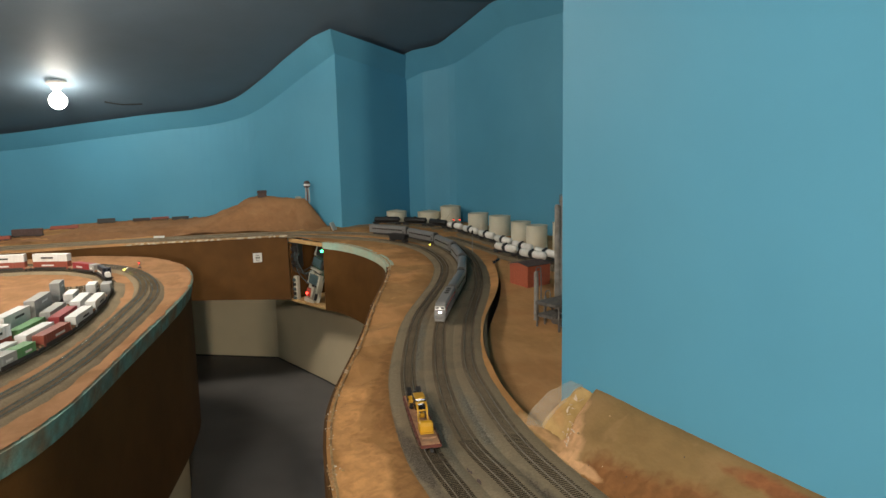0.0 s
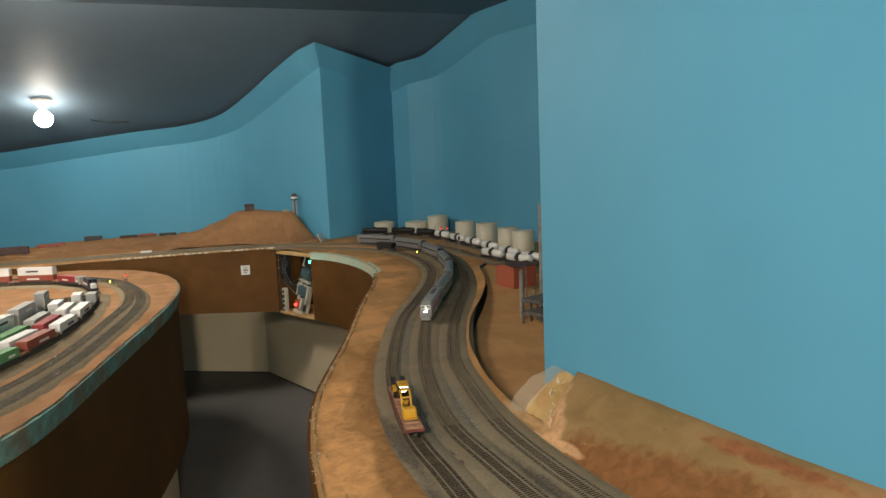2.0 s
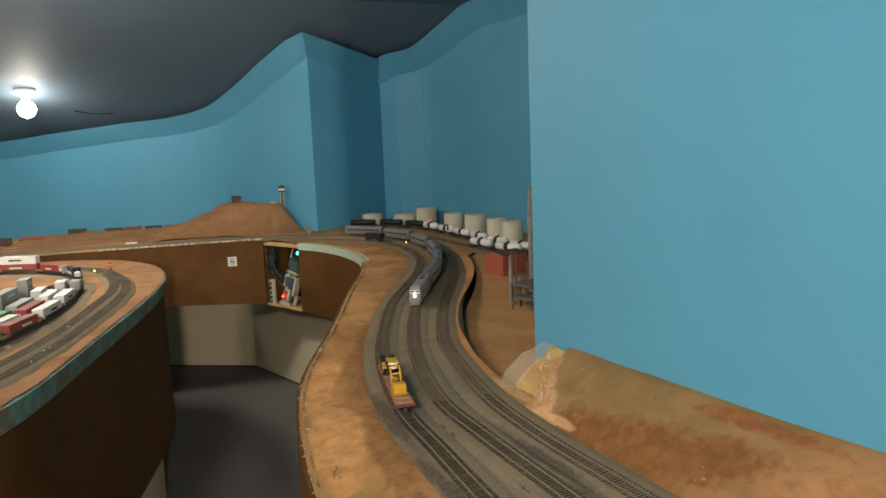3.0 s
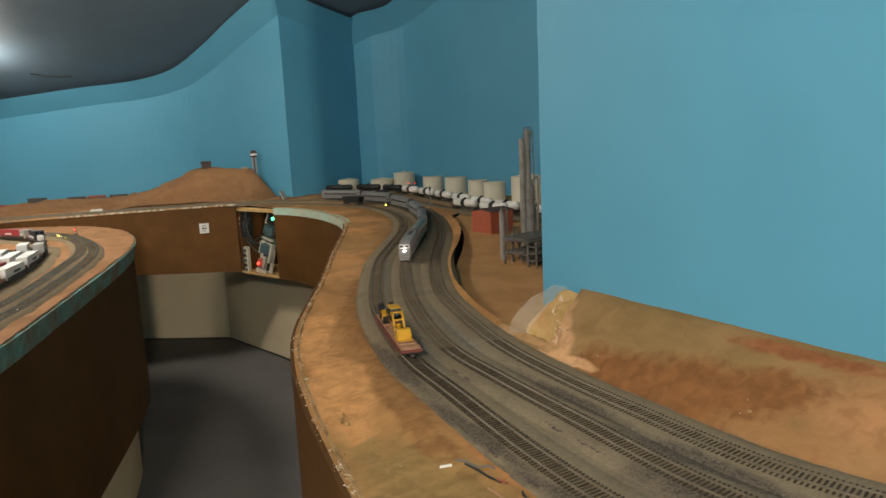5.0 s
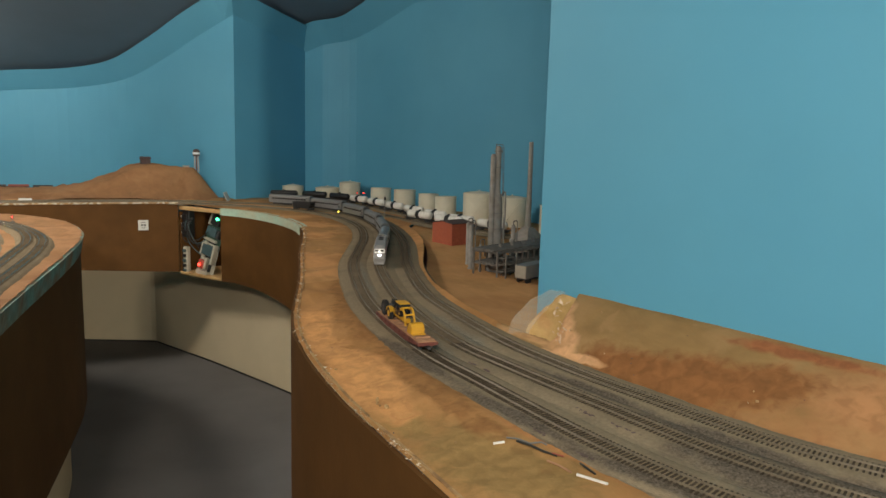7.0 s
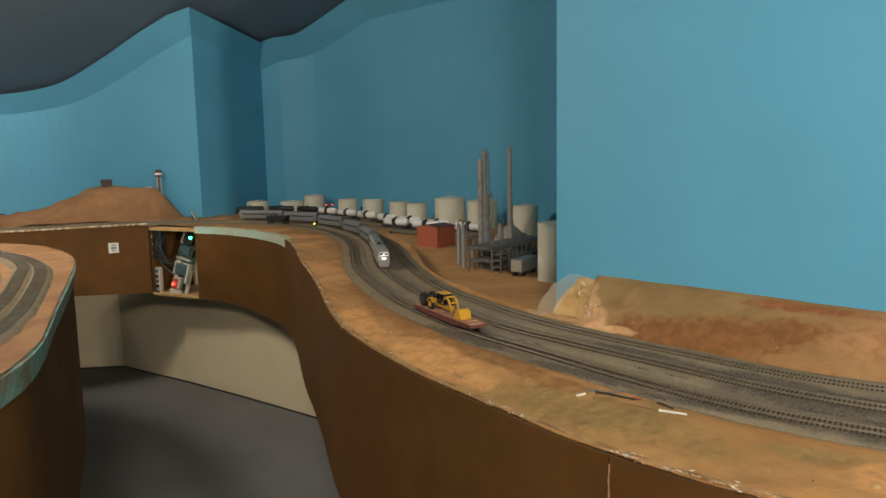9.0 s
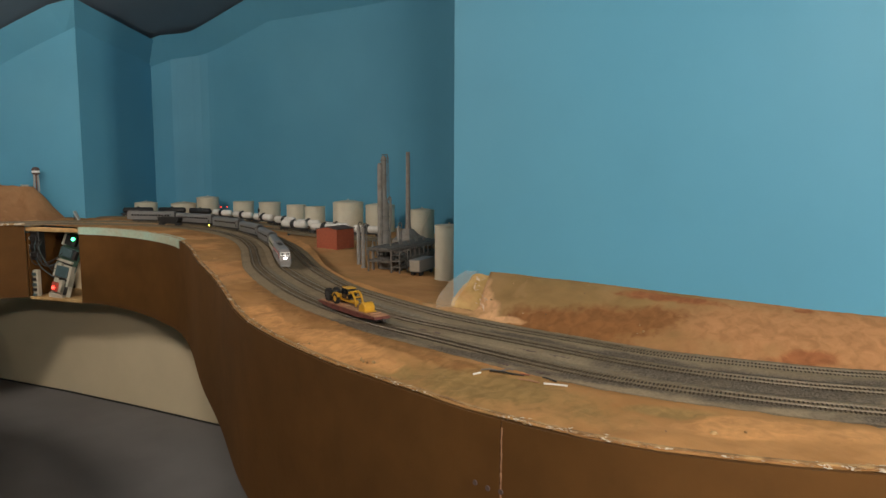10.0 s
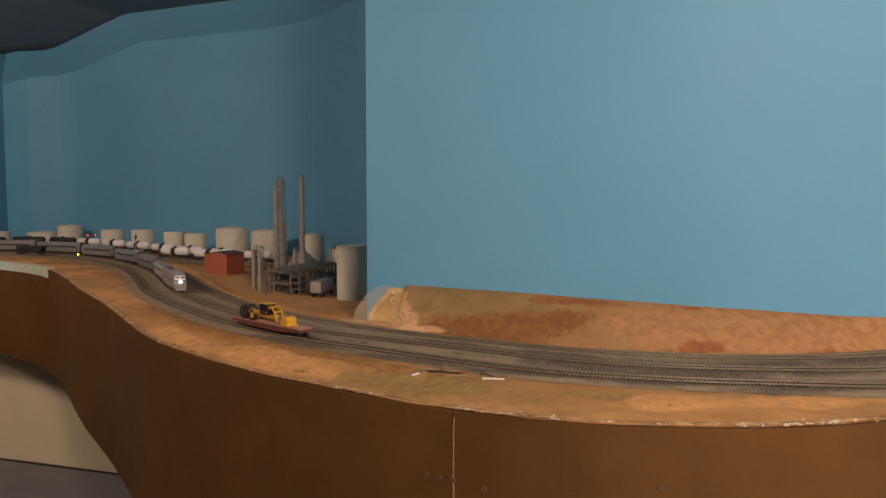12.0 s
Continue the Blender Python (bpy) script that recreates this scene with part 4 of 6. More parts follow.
def locomotive(m):
    """A passenger locomotive with a slanted nose."""
    c = thing("locomotive", "grey passenger locomotive with red, white and dark blue stripes", "locomotive", m, "cars of the passenger train")
    L2 = 0.122
    side = [(-L2, 0.010), (-L2, 0.054), (L2 - 0.034, 0.054), (L2 - 0.020, 0.048), (L2 - 0.006, 0.028), (L2, 0.020), (L2 - 0.002, 0.010)]
    bm = bmesh.new()
    rows = []
    for y, drop, pull in ((-0.0195, 0.006, 0.004), (-0.0155, 0.0, 0.0), (0.0155, 0.0, 0.0), (0.0195, 0.006, 0.004)):
        rows.append([bm.verts.new((x - (pull if x > 0.08 else 0), y, z - (drop if z > 0.04 else 0))) for x, z in side])
    n = len(side)
    for r, s in zip(rows, rows[1:]):
        for i in range(n):
            bm.faces.new((r[i], s[i], s[(i + 1) % n], r[(i + 1) % n]))
    bm.faces.new(rows[0])
    bm.faces.new(rows[-1][::-1])
    bmesh.ops.recalc_face_normals(bm, faces=bm.faces)
    part("body", bm, LOCOGREY, c)
    for s in (-1, 1):
        for nm, z0, z1, mat in (("red_stripe", 0.0375, 0.0415, STRIPERED), ("white_stripe", 0.0355, 0.0375, STRIPEWHITE), ("blue_stripe", 0.031, 0.0355, STRIPEBLUE)):
            bm = bmesh.new()
            y0, y1 = s * 0.0195, s * 0.0201
            pts = [(-L2 + 0.010, z0), (L2 - 0.034, z0), (L2 - 0.014, z0 - 0.012), (L2 - 0.012, z1 - 0.0125), (L2 - 0.033, z1), (-L2 + 0.010, z1)]
            a = [bm.verts.new((x, y0, z)) for x, z in pts]
            b = [bm.verts.new((x, y1, z)) for x, z in pts]
            bm.faces.new(a)
            bm.faces.new(b[::-1])
            for i in range(6):
                bm.faces.new((a[i], b[i], b[(i + 1) % 6], a[(i + 1) % 6]))
            bmesh.ops.recalc_face_normals(bm, faces=bm.faces)
            part(nm, bm, mat, c)
        bm = bmesh.new()
        box(bm, L2 - 0.036, s * 0.0150, 0.0425, L2 - 0.024, s * 0.0186, 0.0475, bevel=0.0005)
        part("side_window", bm, GLASS, c)
        bm = bmesh.new()
        box(bm, 0.0, s * 0.0195, 0.013, 0.0008 + 0.045, s * 0.0201, 0.0145)
        part("side_plate", bm, STRIPEWHITE, c)
    bm = bmesh.new()
    q = pose(L2 - 0.0095, 0, 0.0375, 0, 35, 0)
    box(bm, -0.0008, -0.0165, -0.013, 0.0012, 0.0165, 0.0115, q, bevel=0.0006)
    part("nose_panel", bm, STRIPEWHITE, c)
    for s in (-1, 1):
        bm = bmesh.new()
        box(bm, 0.0010, s * 0.0085 - 0.005, 0.003, 0.0020, s * 0.0085 + 0.005, 0.0085, q, bevel=0.0004)
        part("windscreen", bm, GLASS, c)
        bm = bmesh.new()
        tube(bm, (L2 - 0.008, s * 0.0024, 0.0285), (L2 - 0.0030, s * 0.0024, 0.028), 0.0024, 12)
        part("headlight", bm, HEADLIGHT, c)
    bm = bmesh.new()
    box(bm, L2 - 0.010, -0.0165, 0.002, L2 + 0.002, 0.0165, 0.011, bevel=0.002)
    part("pilot", bm, LOCOGREY, c)
    bm = bmesh.new()
    box(bm, -0.022, -0.015, 0.003, 0.028, 0.015, 0.012, bevel=0.002)
    part("fuel_tank", bm, DARKGREY, c)
    for x in (-0.09, -0.06, -0.03):
        bm = bmesh.new()
        tube(bm, (x, 0, 0.053), (x, 0, 0.0555), 0.009, 16)
        part("roof_fan", bm, DARKGREY, c)
    for s in (-1, 1):
        bogie(c, s * 0.072, 0.032, LOCOGREY)
    return c


NARROW = Matrix.Diagonal((1.0, 0.86, 0.97, 1.0))


def tank_car(m, body, bandmat, label, length=0.178, group="tank cars beside the storage tanks"):
    c = thing("tank_car", label, "train car", m, group)
    h = length / 2 - 0.010
    bm = bmesh.new()
    prev = None
    for x, r in ((-h, 0.004), (-h + 0.003, 0.011), (-h + 0.009, 0.0165), (h - 0.009, 0.0165), (h - 0.003, 0.011), (h, 0.004)):
        ring = [bm.verts.new((x, r * math.cos(2 * math.pi * k / 18), 0.030 + r * math.sin(2 * math.pi * k / 18))) for k in range(18)]
        if prev:
            for k in range(18):
                f = bm.faces.new((prev[k], prev[(k + 1) % 18], ring[(k + 1) % 18], ring[k]))
                f.smooth = True
        else:
            bm.faces.new(ring[::-1])
        prev = ring
    bm.faces.new(prev)
    bmesh.ops.recalc_face_normals(bm, faces=bm.faces)
    part("tank", bm, body, c)
    bm = bmesh.new()
    tube(bm, (-0.012, 0, 0.030), (0.012, 0, 0.030), 0.0172, 18)
    part("black_band", bm, bandmat, c)
    bm = bmesh.new()
    tube(bm, (0, 0, 0.044), (0, 0, 0.0515), 0.006, 12)
    part("dome", bm, bandmat, c)
    bm = bmesh.new()
    box(bm, -length / 2, -0.006, 0.009, length / 2, 0.006, 0.014, bevel=0.0008)
    for s in (-1, 1):
        box(bm, s * length / 2 - 0.012, -0.014, 0.012, s * length / 2 + 0.012 * (s < 0), 0.014, 0.0145)
    part("underframe", bm, DARKGREY, c)
    for s in (-1, 1):
        bogie(c, s * (h - 0.012), 0.018)
    return c


def hopper_car(m, label):
    c = thing("hopper_car", label, "train car", m)
    h = 0.075
    bm = bmesh.new()
    pts = [(-h, 0.046), (-h, 0.030), (-h + 0.02, 0.014), (h - 0.02, 0.014), (h, 0.030), (h, 0.046)]
    a = [bm.verts.new((x, -0.018, z)) for x, z in pts]
    b = [bm.verts.new((x, 0.018, z)) for x, z in pts]
    for i in range(5):
        bm.faces.new((a[i], b[i], b[i + 1], a[i + 1]))
    bm.faces.new(a)
    bm.faces.new(b[::-1])
    part("body", bm, BLACK, c)
    bm = bmesh.new()
    for x in np.linspace(-h + 0.01, h - 0.01, 7):
        for s in (-1, 1):
            box(bm, x - 0.001, s * 0.018 - 0.0014, 0.016, x + 0.001, s * 0.018 + 0.0014, 0.046)
    box(bm, -h - 0.002, -0.02, 0.045, h + 0.002, -0.017, 0.048)
    box(bm, -h - 0.002, 0.017, 0.045, h + 0.002, 0.02, 0.048)
    part("side_posts", bm, DARKGREY, c)
    bm = bmesh.new()
    box(bm, -h - 0.006, -0.008, 0.010, h + 0.006, 0.008, 0.015)
    part("underframe", bm, DARKGREY, c)
    for s in (-1, 1):
        bogie(c, s * (h - 0.016), 0.018)
    return c


def flat_car(m):
    c = thing("flat_car", "red-brown flat car with a worn wooden deck on the outer track", "train car", m)
    h = 0.124
    bm = bmesh.new()
    box(bm, -h, -0.0175, 0.0105, h, 0.0175, 0.0165, bevel=0.0008)
    for s in (-1, 1):
        pts = [(-h, 0.0165), (-h, 0.012), (-h * 0.45, 0.006), (h * 0.45, 0.006), (h, 0.012), (h, 0.0165)]
        a = [bm.verts.new((x, s * 0.0168, z)) for x, z in pts]
        b = [bm.verts.new((x, s * 0.0190, z)) for x, z in pts]
        bm.faces.new(a)
        bm.faces.new(b[::-1])
        for i in range(6):
            bm.faces.new((a[i], b[i], b[(i + 1) % 6], a[(i + 1) % 6]))
    bmesh.ops.recalc_face_normals(bm, faces=bm.faces)
    part("frame", bm, RUST, c)
    deck = bmesh.new()
    n = 34
    for k in range(n):
        x0 = -h + 0.002 + (2 * h - 0.004) * k / n
        box(deck, x0 + 0.0003, -0.0165, 0.0162, x0 + (2 * h - 0.004) / n - 0.0003, 0.0165, 0.0178 + 0.0003 * (k % 3))
    part("deck", deck, DECK, c)
    for k in range(9):
        for s in (-1, 1):
            bm = bmesh.new()
            x = -h + 0.014 + (2 * h - 0.028) * k / 8
            box(bm, x - 0.0016, s * 0.0188, 0.012, x + 0.0016, s * 0.0205, 0.0165)
            part("stake_pocket", bm, RUST, c)
    for s in (-1, 1):
        bm = bmesh.new()
        box(bm, s * h, -0.003, 0.007, s * (h + 0.010), 0.003, 0.012, bevel=0.0008)
        part("coupler", bm, DARKGREY, c)
        bogie(c, s * (h - 0.028), 0.021)
    return c


def wheel(bm, x, y, z, r, w):
    tube(bm, (x, y - w / 2, z), (x, y + w / 2, z), r, 20)


def wheel_loader(m):
    """A wheel loader tied down in pieces: tyres and engine at the back, cab, lifting frame, and the bucket turned over."""
    c = thing("wheel_loader", "yellow toy wheel loader with black cab on the flat car", "loader", m)

    def tyre(x, y, r, w, rim):
        bm = bmesh.new()
        wheel(bm, x, y, r, r, w)
        bmesh.ops.bevel(bm, geom=[e for e in bm.edges if e.calc_face_angle(0) > 1], offset=0.0014, segments=2, affect="EDGES")
        for k in range(16):
            a = 2 * math.pi * k / 16
            box(bm, -0.0011, -w * 0.46, -0.0005, 0.0011, w * 0.46, 0.0008, pose(x + r * math.sin(a), y, r + r * math.cos(a), 0, math.degrees(a), 0))
        o = part("wheel", bm, TYRE, c)
        bm = bmesh.new()
        wheel(bm, x, y, r, r * 0.55, w + 0.0008)
        wheel(bm, x, y, r, r * 0.22, w + 0.002)
        part("rim", bm, rim, o)

    for s in (-1, 1):
        tyre(-0.088, s * 0.0098, 0.0145, 0.009, BLACK)
        tyre(-0.050, s * 0.0120, 0.0115, 0.0065, YELLOW)
    bm = bmesh.new()
    box(bm, -0.078, -0.007, 0.006, -0.058, 0.007, 0.026, bevel=0.003)
    box(bm, -0.074, -0.008, 0.012, -0.062, 0.008, 0.020, bevel=0.001)
    part("engine", bm, BLACK, c)
    bm = bmesh.new()
    box(bm, -0.060, -0.0075, 0.008, -0.030, 0.0075, 0.021, bevel=0.003)
    box(bm, -0.034, -0.0055, 0.007, 0.022, 0.0055, 0.016, bevel=0.002)
    part("chassis", bm, YELLOW, c)
    for s in (-1, 1):
        bm = bmesh.new()
        arc = [(-0.050 + 0.0135 * math.cos(math.radians(q)), 0.0115 + 0.0135 * math.sin(math.radians(q))) for q in range(20, 161, 20)]
        for (x0, z0), (x1, z1) in zip(arc, arc[1:]):
            box(bm, 0, -0.0038, -0.0006, math.hypot(x1 - x0, z1 - z0), 0.0038, 0.0008, pose(x0, s * 0.0125, z0, 0, -math.degrees(math.atan2(z1 - z0, x1 - x0)), 0))
        part("mudguard", bm, YELLOW, c)
    bm = bmesh.new()
    a = [bm.verts.new((x, y, z)) for z, x0, x1, w in ((0.016, -0.028, 0.002, 0.0095), (0.026, -0.029, 0.004, 0.0105), (0.0385, -0.026, 0.001, 0.0095)) for x, y in ((x0, -w), (x1, -w), (x1, w), (x0, w))]
    for k in (0, 4):
        for i in range(4):
            bm.faces.new((a[k + i], a[k + (i + 1) % 4], a[k + 4 + (i + 1) % 4], a[k + 4 + i]))
    bm.faces.new(a[8:])
    bmesh.ops.bevel(bm, geom=list(bm.edges), offset=0.0008, segments=1, affect="EDGES")
    cab = part("cab", bm, GLASS, c)
    for x0, x1 in ((-0.0290, -0.0262), (0.0040, 0.0012), (-0.0120, -0.0120)):
        for s in (-1, 1):
            bm = bmesh.new()
            tube(bm, (x0, s * 0.0108, 0.026), (x1, s * 0.0098, 0.0385), 0.0007, 6)
            part("post", bm, BLACK, cab)
    bm = bmesh.new()
    box(bm, -0.0275, -0.0105, 0.0380, 0.0022, 0.0105, 0.0408, bevel=0.0012)
    part("cab_roof", bm, YELLOW, c, "faded yellow roof")
    for s in (-1, 1):
        arm = spline([(-0.004, s * 0.0085, 0.019), (0.005, s * 0.0088, 0.0315), (0.015, s * 0.0088, 0.0330), (0.025, s * 0.0088, 0.0250), (0.033, s * 0.0088, 0.006)], 0.004)
        bm = bmesh.new()
        for p, q in zip(arm, arm[1:]):
            d = Vector(q) - Vector(p)
            box(bm, -0.0006, -0.0016, -0.0018, d.length + 0.0006, 0.0016, 0.0018, Matrix.Translation(p) @ Matrix.Rotation(-math.atan2(d.z, d.x), 4, "Y"))
        part("lift_arm", bm, YELLOW, c)
        bm = bmesh.new()
        tube(bm, (0.002, s * 0.0045, 0.017), (0.028, s * 0.0045, 0.021), 0.0015, 8)
        part("ram", bm, DARKGREY, c)
    for x, z in ((0.009, 0.0335), (0.0255, 0.024)):
        bm = bmesh.new()
        tube(bm, (x, -0.0098, z), (x, 0.0098, z), 0.0018, 8)
        part("cross_tube", bm, YELLOW, c)
    bm = bmesh.new()
    n, prof = 6, []
    for k in range(n + 1):
        a = math.pi * k / n
        prof.append((0.062 - 0.0135 * math.cos(a) + 0.004 * math.sin(a), 0.0200 * math.sin(a) ** 0.7))
    rings = [[bm.verts.new((0.062 + (x - 0.062) * w, y, z * w)) for x, z in prof] for y, w in ((-0.0128, 0.80), (-0.0120, 0.93), (-0.0100, 1.0), (0.0100, 1.0), (0.0120, 0.93), (0.0128, 0.80))]
    for r, q in zip(rings, rings[1:]):
        for i in range(n):
            bm.faces.new((r[i], r[i + 1], q[i + 1], q[i]))
    bm.faces.new(rings[0])
    bm.faces.new(rings[-1][::-1])
    bmesh.ops.recalc_face_normals(bm, faces=bm.faces)
    bucket = part("bucket", bm, YELLOW, c)
    bm = bmesh.new()
    box(bm, 0.0745, -0.0125, 0.0, 0.080, 0.0125, 0.0018)
    part("cutting_edge", bm, YELLOW, bucket)
    for x in (-0.098, -0.03, 0.098):
        bm = bmesh.new()
        box(bm, x - 0.002, -0.012, -0.0002, x + 0.002, 0.012, 0.0026)
        part("chock", bm, DECK, c)
    bm = bmesh.new()
    tube(bm, (-0.040, 0.004, 0.020), (-0.040, 0.004, 0.033), 0.0013, 8)
    part("exhaust", bm, BLACK, c)
    return c


def well_car(m, label, boxes, length=0.205):
    """A container car with what stands on it as things of their own: boxes of (level, x from, x to, material, label)."""
    c = thing("well_car", label, "train car", m, "container cars on the peninsula")
    h = length / 2
    bm = bmesh.new()
    for s in (-1, 1):
        box(bm, -h + 0.02, s * 0.0175 - 0.001, 0.006, h - 0.02, s * 0.0175 + 0.001, 0.015)
    box(bm, -h + 0.02, -0.016, 0.005, h - 0.02, 0.016, 0.007)
    part("well", bm, DARKGREY, c)
    for s in (-1, 1):
        bm = bmesh.new()
        box(bm, s * h - 0.022 * (s > 0), -0.013, 0.009, s * h + 0.022 * (s < 0), 0.013, 0.015, bevel=0.001)
        part("end_platform", bm, DECK, c)
        bogie(c, s * (h - 0.004), 0.018)
    for lvl, x0, x1, mat, lab in boxes:
        k = thing("container", lab, "container", m @ Matrix.Translation((0, 0, 0.0072 + 0.0305 * lvl)), "shipping containers")
        xs = list(np.arange(x0, x1 - 0.003, 0.003)) + [x1]
        ring = [(x, -0.0150 + 0.0007 * (i // 2 % 2)) for i, x in enumerate(xs)] + [(x, 0.0150 - 0.0007 * (i // 2 % 2)) for i, x in enumerate(xs)][::-1]
        bm = bmesh.new()
        lo = [bm.verts.new((*p, 0.0)) for p in ring]
        hi = [bm.verts.new((*p, 0.030)) for p in ring]
        bm.faces.new(lo[::-1])
        bm.faces.new(hi)
        for i in range(len(ring)):
            bm.faces.new((lo[i], lo[(i + 1) % len(ring)], hi[(i + 1) % len(ring)], hi[i]))
        part("body", bm, mat, k)
        for s in (-1, 1):
            bm = bmesh.new()
            box(bm, x0 + 0.25 * (x1 - x0), s * 0.0154, 0.012, x0 + 0.6 * (x1 - x0), s * 0.0157, 0.018)
            part("marking", bm, DARKGREY if mat is WHITEBOX else WHITEBOX, k)
        for xx in (x0, x1):
            bm = bmesh.new()
            box(bm, xx - 0.0006, -0.012, 0.002, xx + 0.0006, 0.012, 0.028)
            part("door", bm, mat, k)
    return c


# the passenger train on the middle track
NOSE = WB.near(0.593, 1.864)
locomotive(WB.place(NOSE + 0.122, 0.24) @ NARROW)
s = NOSE + 0.252 + 0.136
for k in range(6):
    if k == 0:
        passenger_car(WB.place(s, 0.27) @ NARROW, "warm silver passenger car with green-tinted windows", WARMSILVER, GREENGLASS)
    else:
        passenger_car(WB.place(s, 0.27) @ NARROW, "dull silver passenger car with dark windows", SILVER, GLASS)
    s += 0.278
# the flat car with its load on the outer track
sf = WA.near(0.368, 1.190) + 0.008
mf = WA.place(sf, 0.2)
mf = mf @ Matrix.Scale(0.92, 4)
flat_car(mf)
wheel_loader(mf @ Matrix.Translation((0.0, 0, 0.0181)))
# tank cars
s = WD.near(1.189, 3.537)
for k in range(7):
    tank_car(WD.place(s, 0.18), WHITE, BLACK, "white tank car with a black band beside storage tanks")
    s = s + 0.186
    if s > WD.length - 0.1:
        break
s = WD.near(1.189, 3.537) - 0.186
for k in range(3):
    tank_car(WD.place(s, 0.18), BLACK, BLACK, "plain black tank car on the siding by the tanks", group="black tank cars")
    s -= 0.186
hopper_car(WA.place(WA.near(0.822, 3.305), 0.15) @ Matrix.Scale(0.82, 4), "black open hopper car at the far curve")
s = WE.near(1.180, 2.784)
for k in range(2):
    tank_car(WE.place(s, 0.18), WHITE, BLACK, "white tank car with a black band on the short siding")
    s += 0.186
# container cars on the peninsula
W, G, R, Y, C = (WHITEBOX, "white ribbed shipping container with dark marking"), (GREENBOX, "green ribbed shipping container"), (REDBOX, "rust-red ribbed shipping container"), (GREYBOX, "grey ribbed shipping container"), (CRIMSON, "crimson ribbed shipping container")


def stack(*cells):
    return [(lvl, x0, x1, *kind) for lvl, x0, x1, kind in cells]


ROW = spline([(-0.575, 1.55), (-0.50, 1.76), (-0.455, 1.90), (-0.415, 2.05), (-0.390, 2.20), (-0.378, 2.35), (-0.376, 2.50), (-0.384, 2.65), (-0.405, 2.80)])
LOOP = spline([(-0.405, 2.80), (-0.45, 2.93), (-0.506, 3.02), (-0.574, 3.085), (-0.65, 3.13), (-0.78, 3.16), (-1.2, 3.18), (-3.39, 3.19)])
YARD = [ROW, inner(ROW, 0.046), inner(ROW, 0.092), inner(ROW, 0.138)]
for k, line in enumerate(YARD):
    strip(line, BED, BALLAST, "ballast_yard_%d" % (k + 1), "grey-brown ballast of the container yard", 0.0002 * (k + 1))
strip(LOOP, PEN_BED, BALLAST, "ballast_loop", "grey-brown ballast under the peninsula's inner loop", 0.0004)
Y1, Y2, Y3, Y4 = (Way(l) for l in YARD)
WL = Way(LOOP)
h = 0.072
ROWS_OF_BOXES = [
    (Y1, 1.70, "outer", [stack((0, -h, h, W)), stack((0, -h, 0.0, G), (0, 0.002, h, Y)), stack((0, -h, h, R)), stack((0, -h, h, W)), stack((0, -h, h, W)), stack((0, -h, -0.01, Y))]),
    (Y2, 1.72, "second", [stack((0, -h, h, Y)), stack((0, -h, h, W)), stack((0, -h, h, W)), stack((0, -h, h, C)), stack((0, -h, h, W)), stack((0, -h, 0.0, W))]),
    (Y3, 1.78, "third", [stack((0, -h, h, Y)), stack((0, -h, h, R), (1, -h, h, W)), stack((0, -h, h, G)), stack((0, -h, h, Y)), stack((0, -h, 0.02, W))]),
    (Y4, 1.80, "inner", [stack((0, -h, h, R)), stack((0, -h, h, R), (1, -h, h, W)), stack((0, -h, h, W), (1, -h, h, W)), stack((0, -h, h, Y), (1, -h, h, Y)), stack((0, -h, 0.0, Y), (1, -h, 0.0, Y))])]
for way, y0, word, cars in ROWS_OF_BOXES:
    s = way.near(*way.p[int(np.argmin(np.abs(way.p[:, 1] - y0)))])
    for cells in cars:
        well_car(way.place(s, 0.17), "low container car on the %s yard track" % word, cells, 0.174)
        s += 0.179


def diesel(m, label):
    """A hood diesel locomotive."""
    c = thing("diesel_locomotive", label, "locomotive", m)
    bm = bmesh.new()
    box(bm, -0.085, -0.016, 0.011, 0.085, 0.016, 0.0155, bevel=0.001)
    part("frame", bm, DARKGREY, c)
    bm = bmesh.new()
    box(bm, -0.080, -0.0095, 0.0155, 0.038, 0.0095, 0.043, bevel=0.002)
    part("long_hood", bm, STRIPEBLUE, c)
    bm = bmesh.new()
    box(bm, 0.036, -0.015, 0.0155, 0.062, 0.015, 0.049, bevel=0.002)
    cab = part("cab", bm, STRIPEBLUE, c)
    bm = bmesh.new()
    box(bm, 0.060, -0.0095, 0.0155, 0.082, 0.0095, 0.034, bevel=0.003)
    part("nose", bm, STRIPEWHITE, c)
    for s in (-1, 1):
        bm = bmesh.new()
        box(bm, 0.0615, s * 0.007 - 0.004, 0.038, 0.0630, s * 0.007 + 0.004, 0.045)
        part("windscreen", bm, GLASS, cab)
        bm = bmesh.new()
        box(bm, -0.078, s * 0.0095, 0.018, 0.036, s * 0.0101, 0.026)
        part("side_stripe", bm, STRIPEWHITE, c)
        bogie(c, s * 0.055, 0.024)
    return c


diesel(WL.place(0.085, 0.17), "dark blue diesel locomotive with a white nose on the peninsula loop")
s = 0.263
for k, cells in enumerate([stack((0, -h, 0.04, C), (0, 0.042, h, Y)), stack((0, -h, h, R), (1, -h, h, W)), stack((0, -h, h, R), (1, -h, h, W)), stack((0, -h, h, W)), stack((0, -h, h, R)), stack((0, -h, h, W)), stack((0, -h, h, W))]):
    well_car(WL.place(s, 0.17), "low container car rounding the peninsula's loop", cells, 0.174)
    s += 0.179

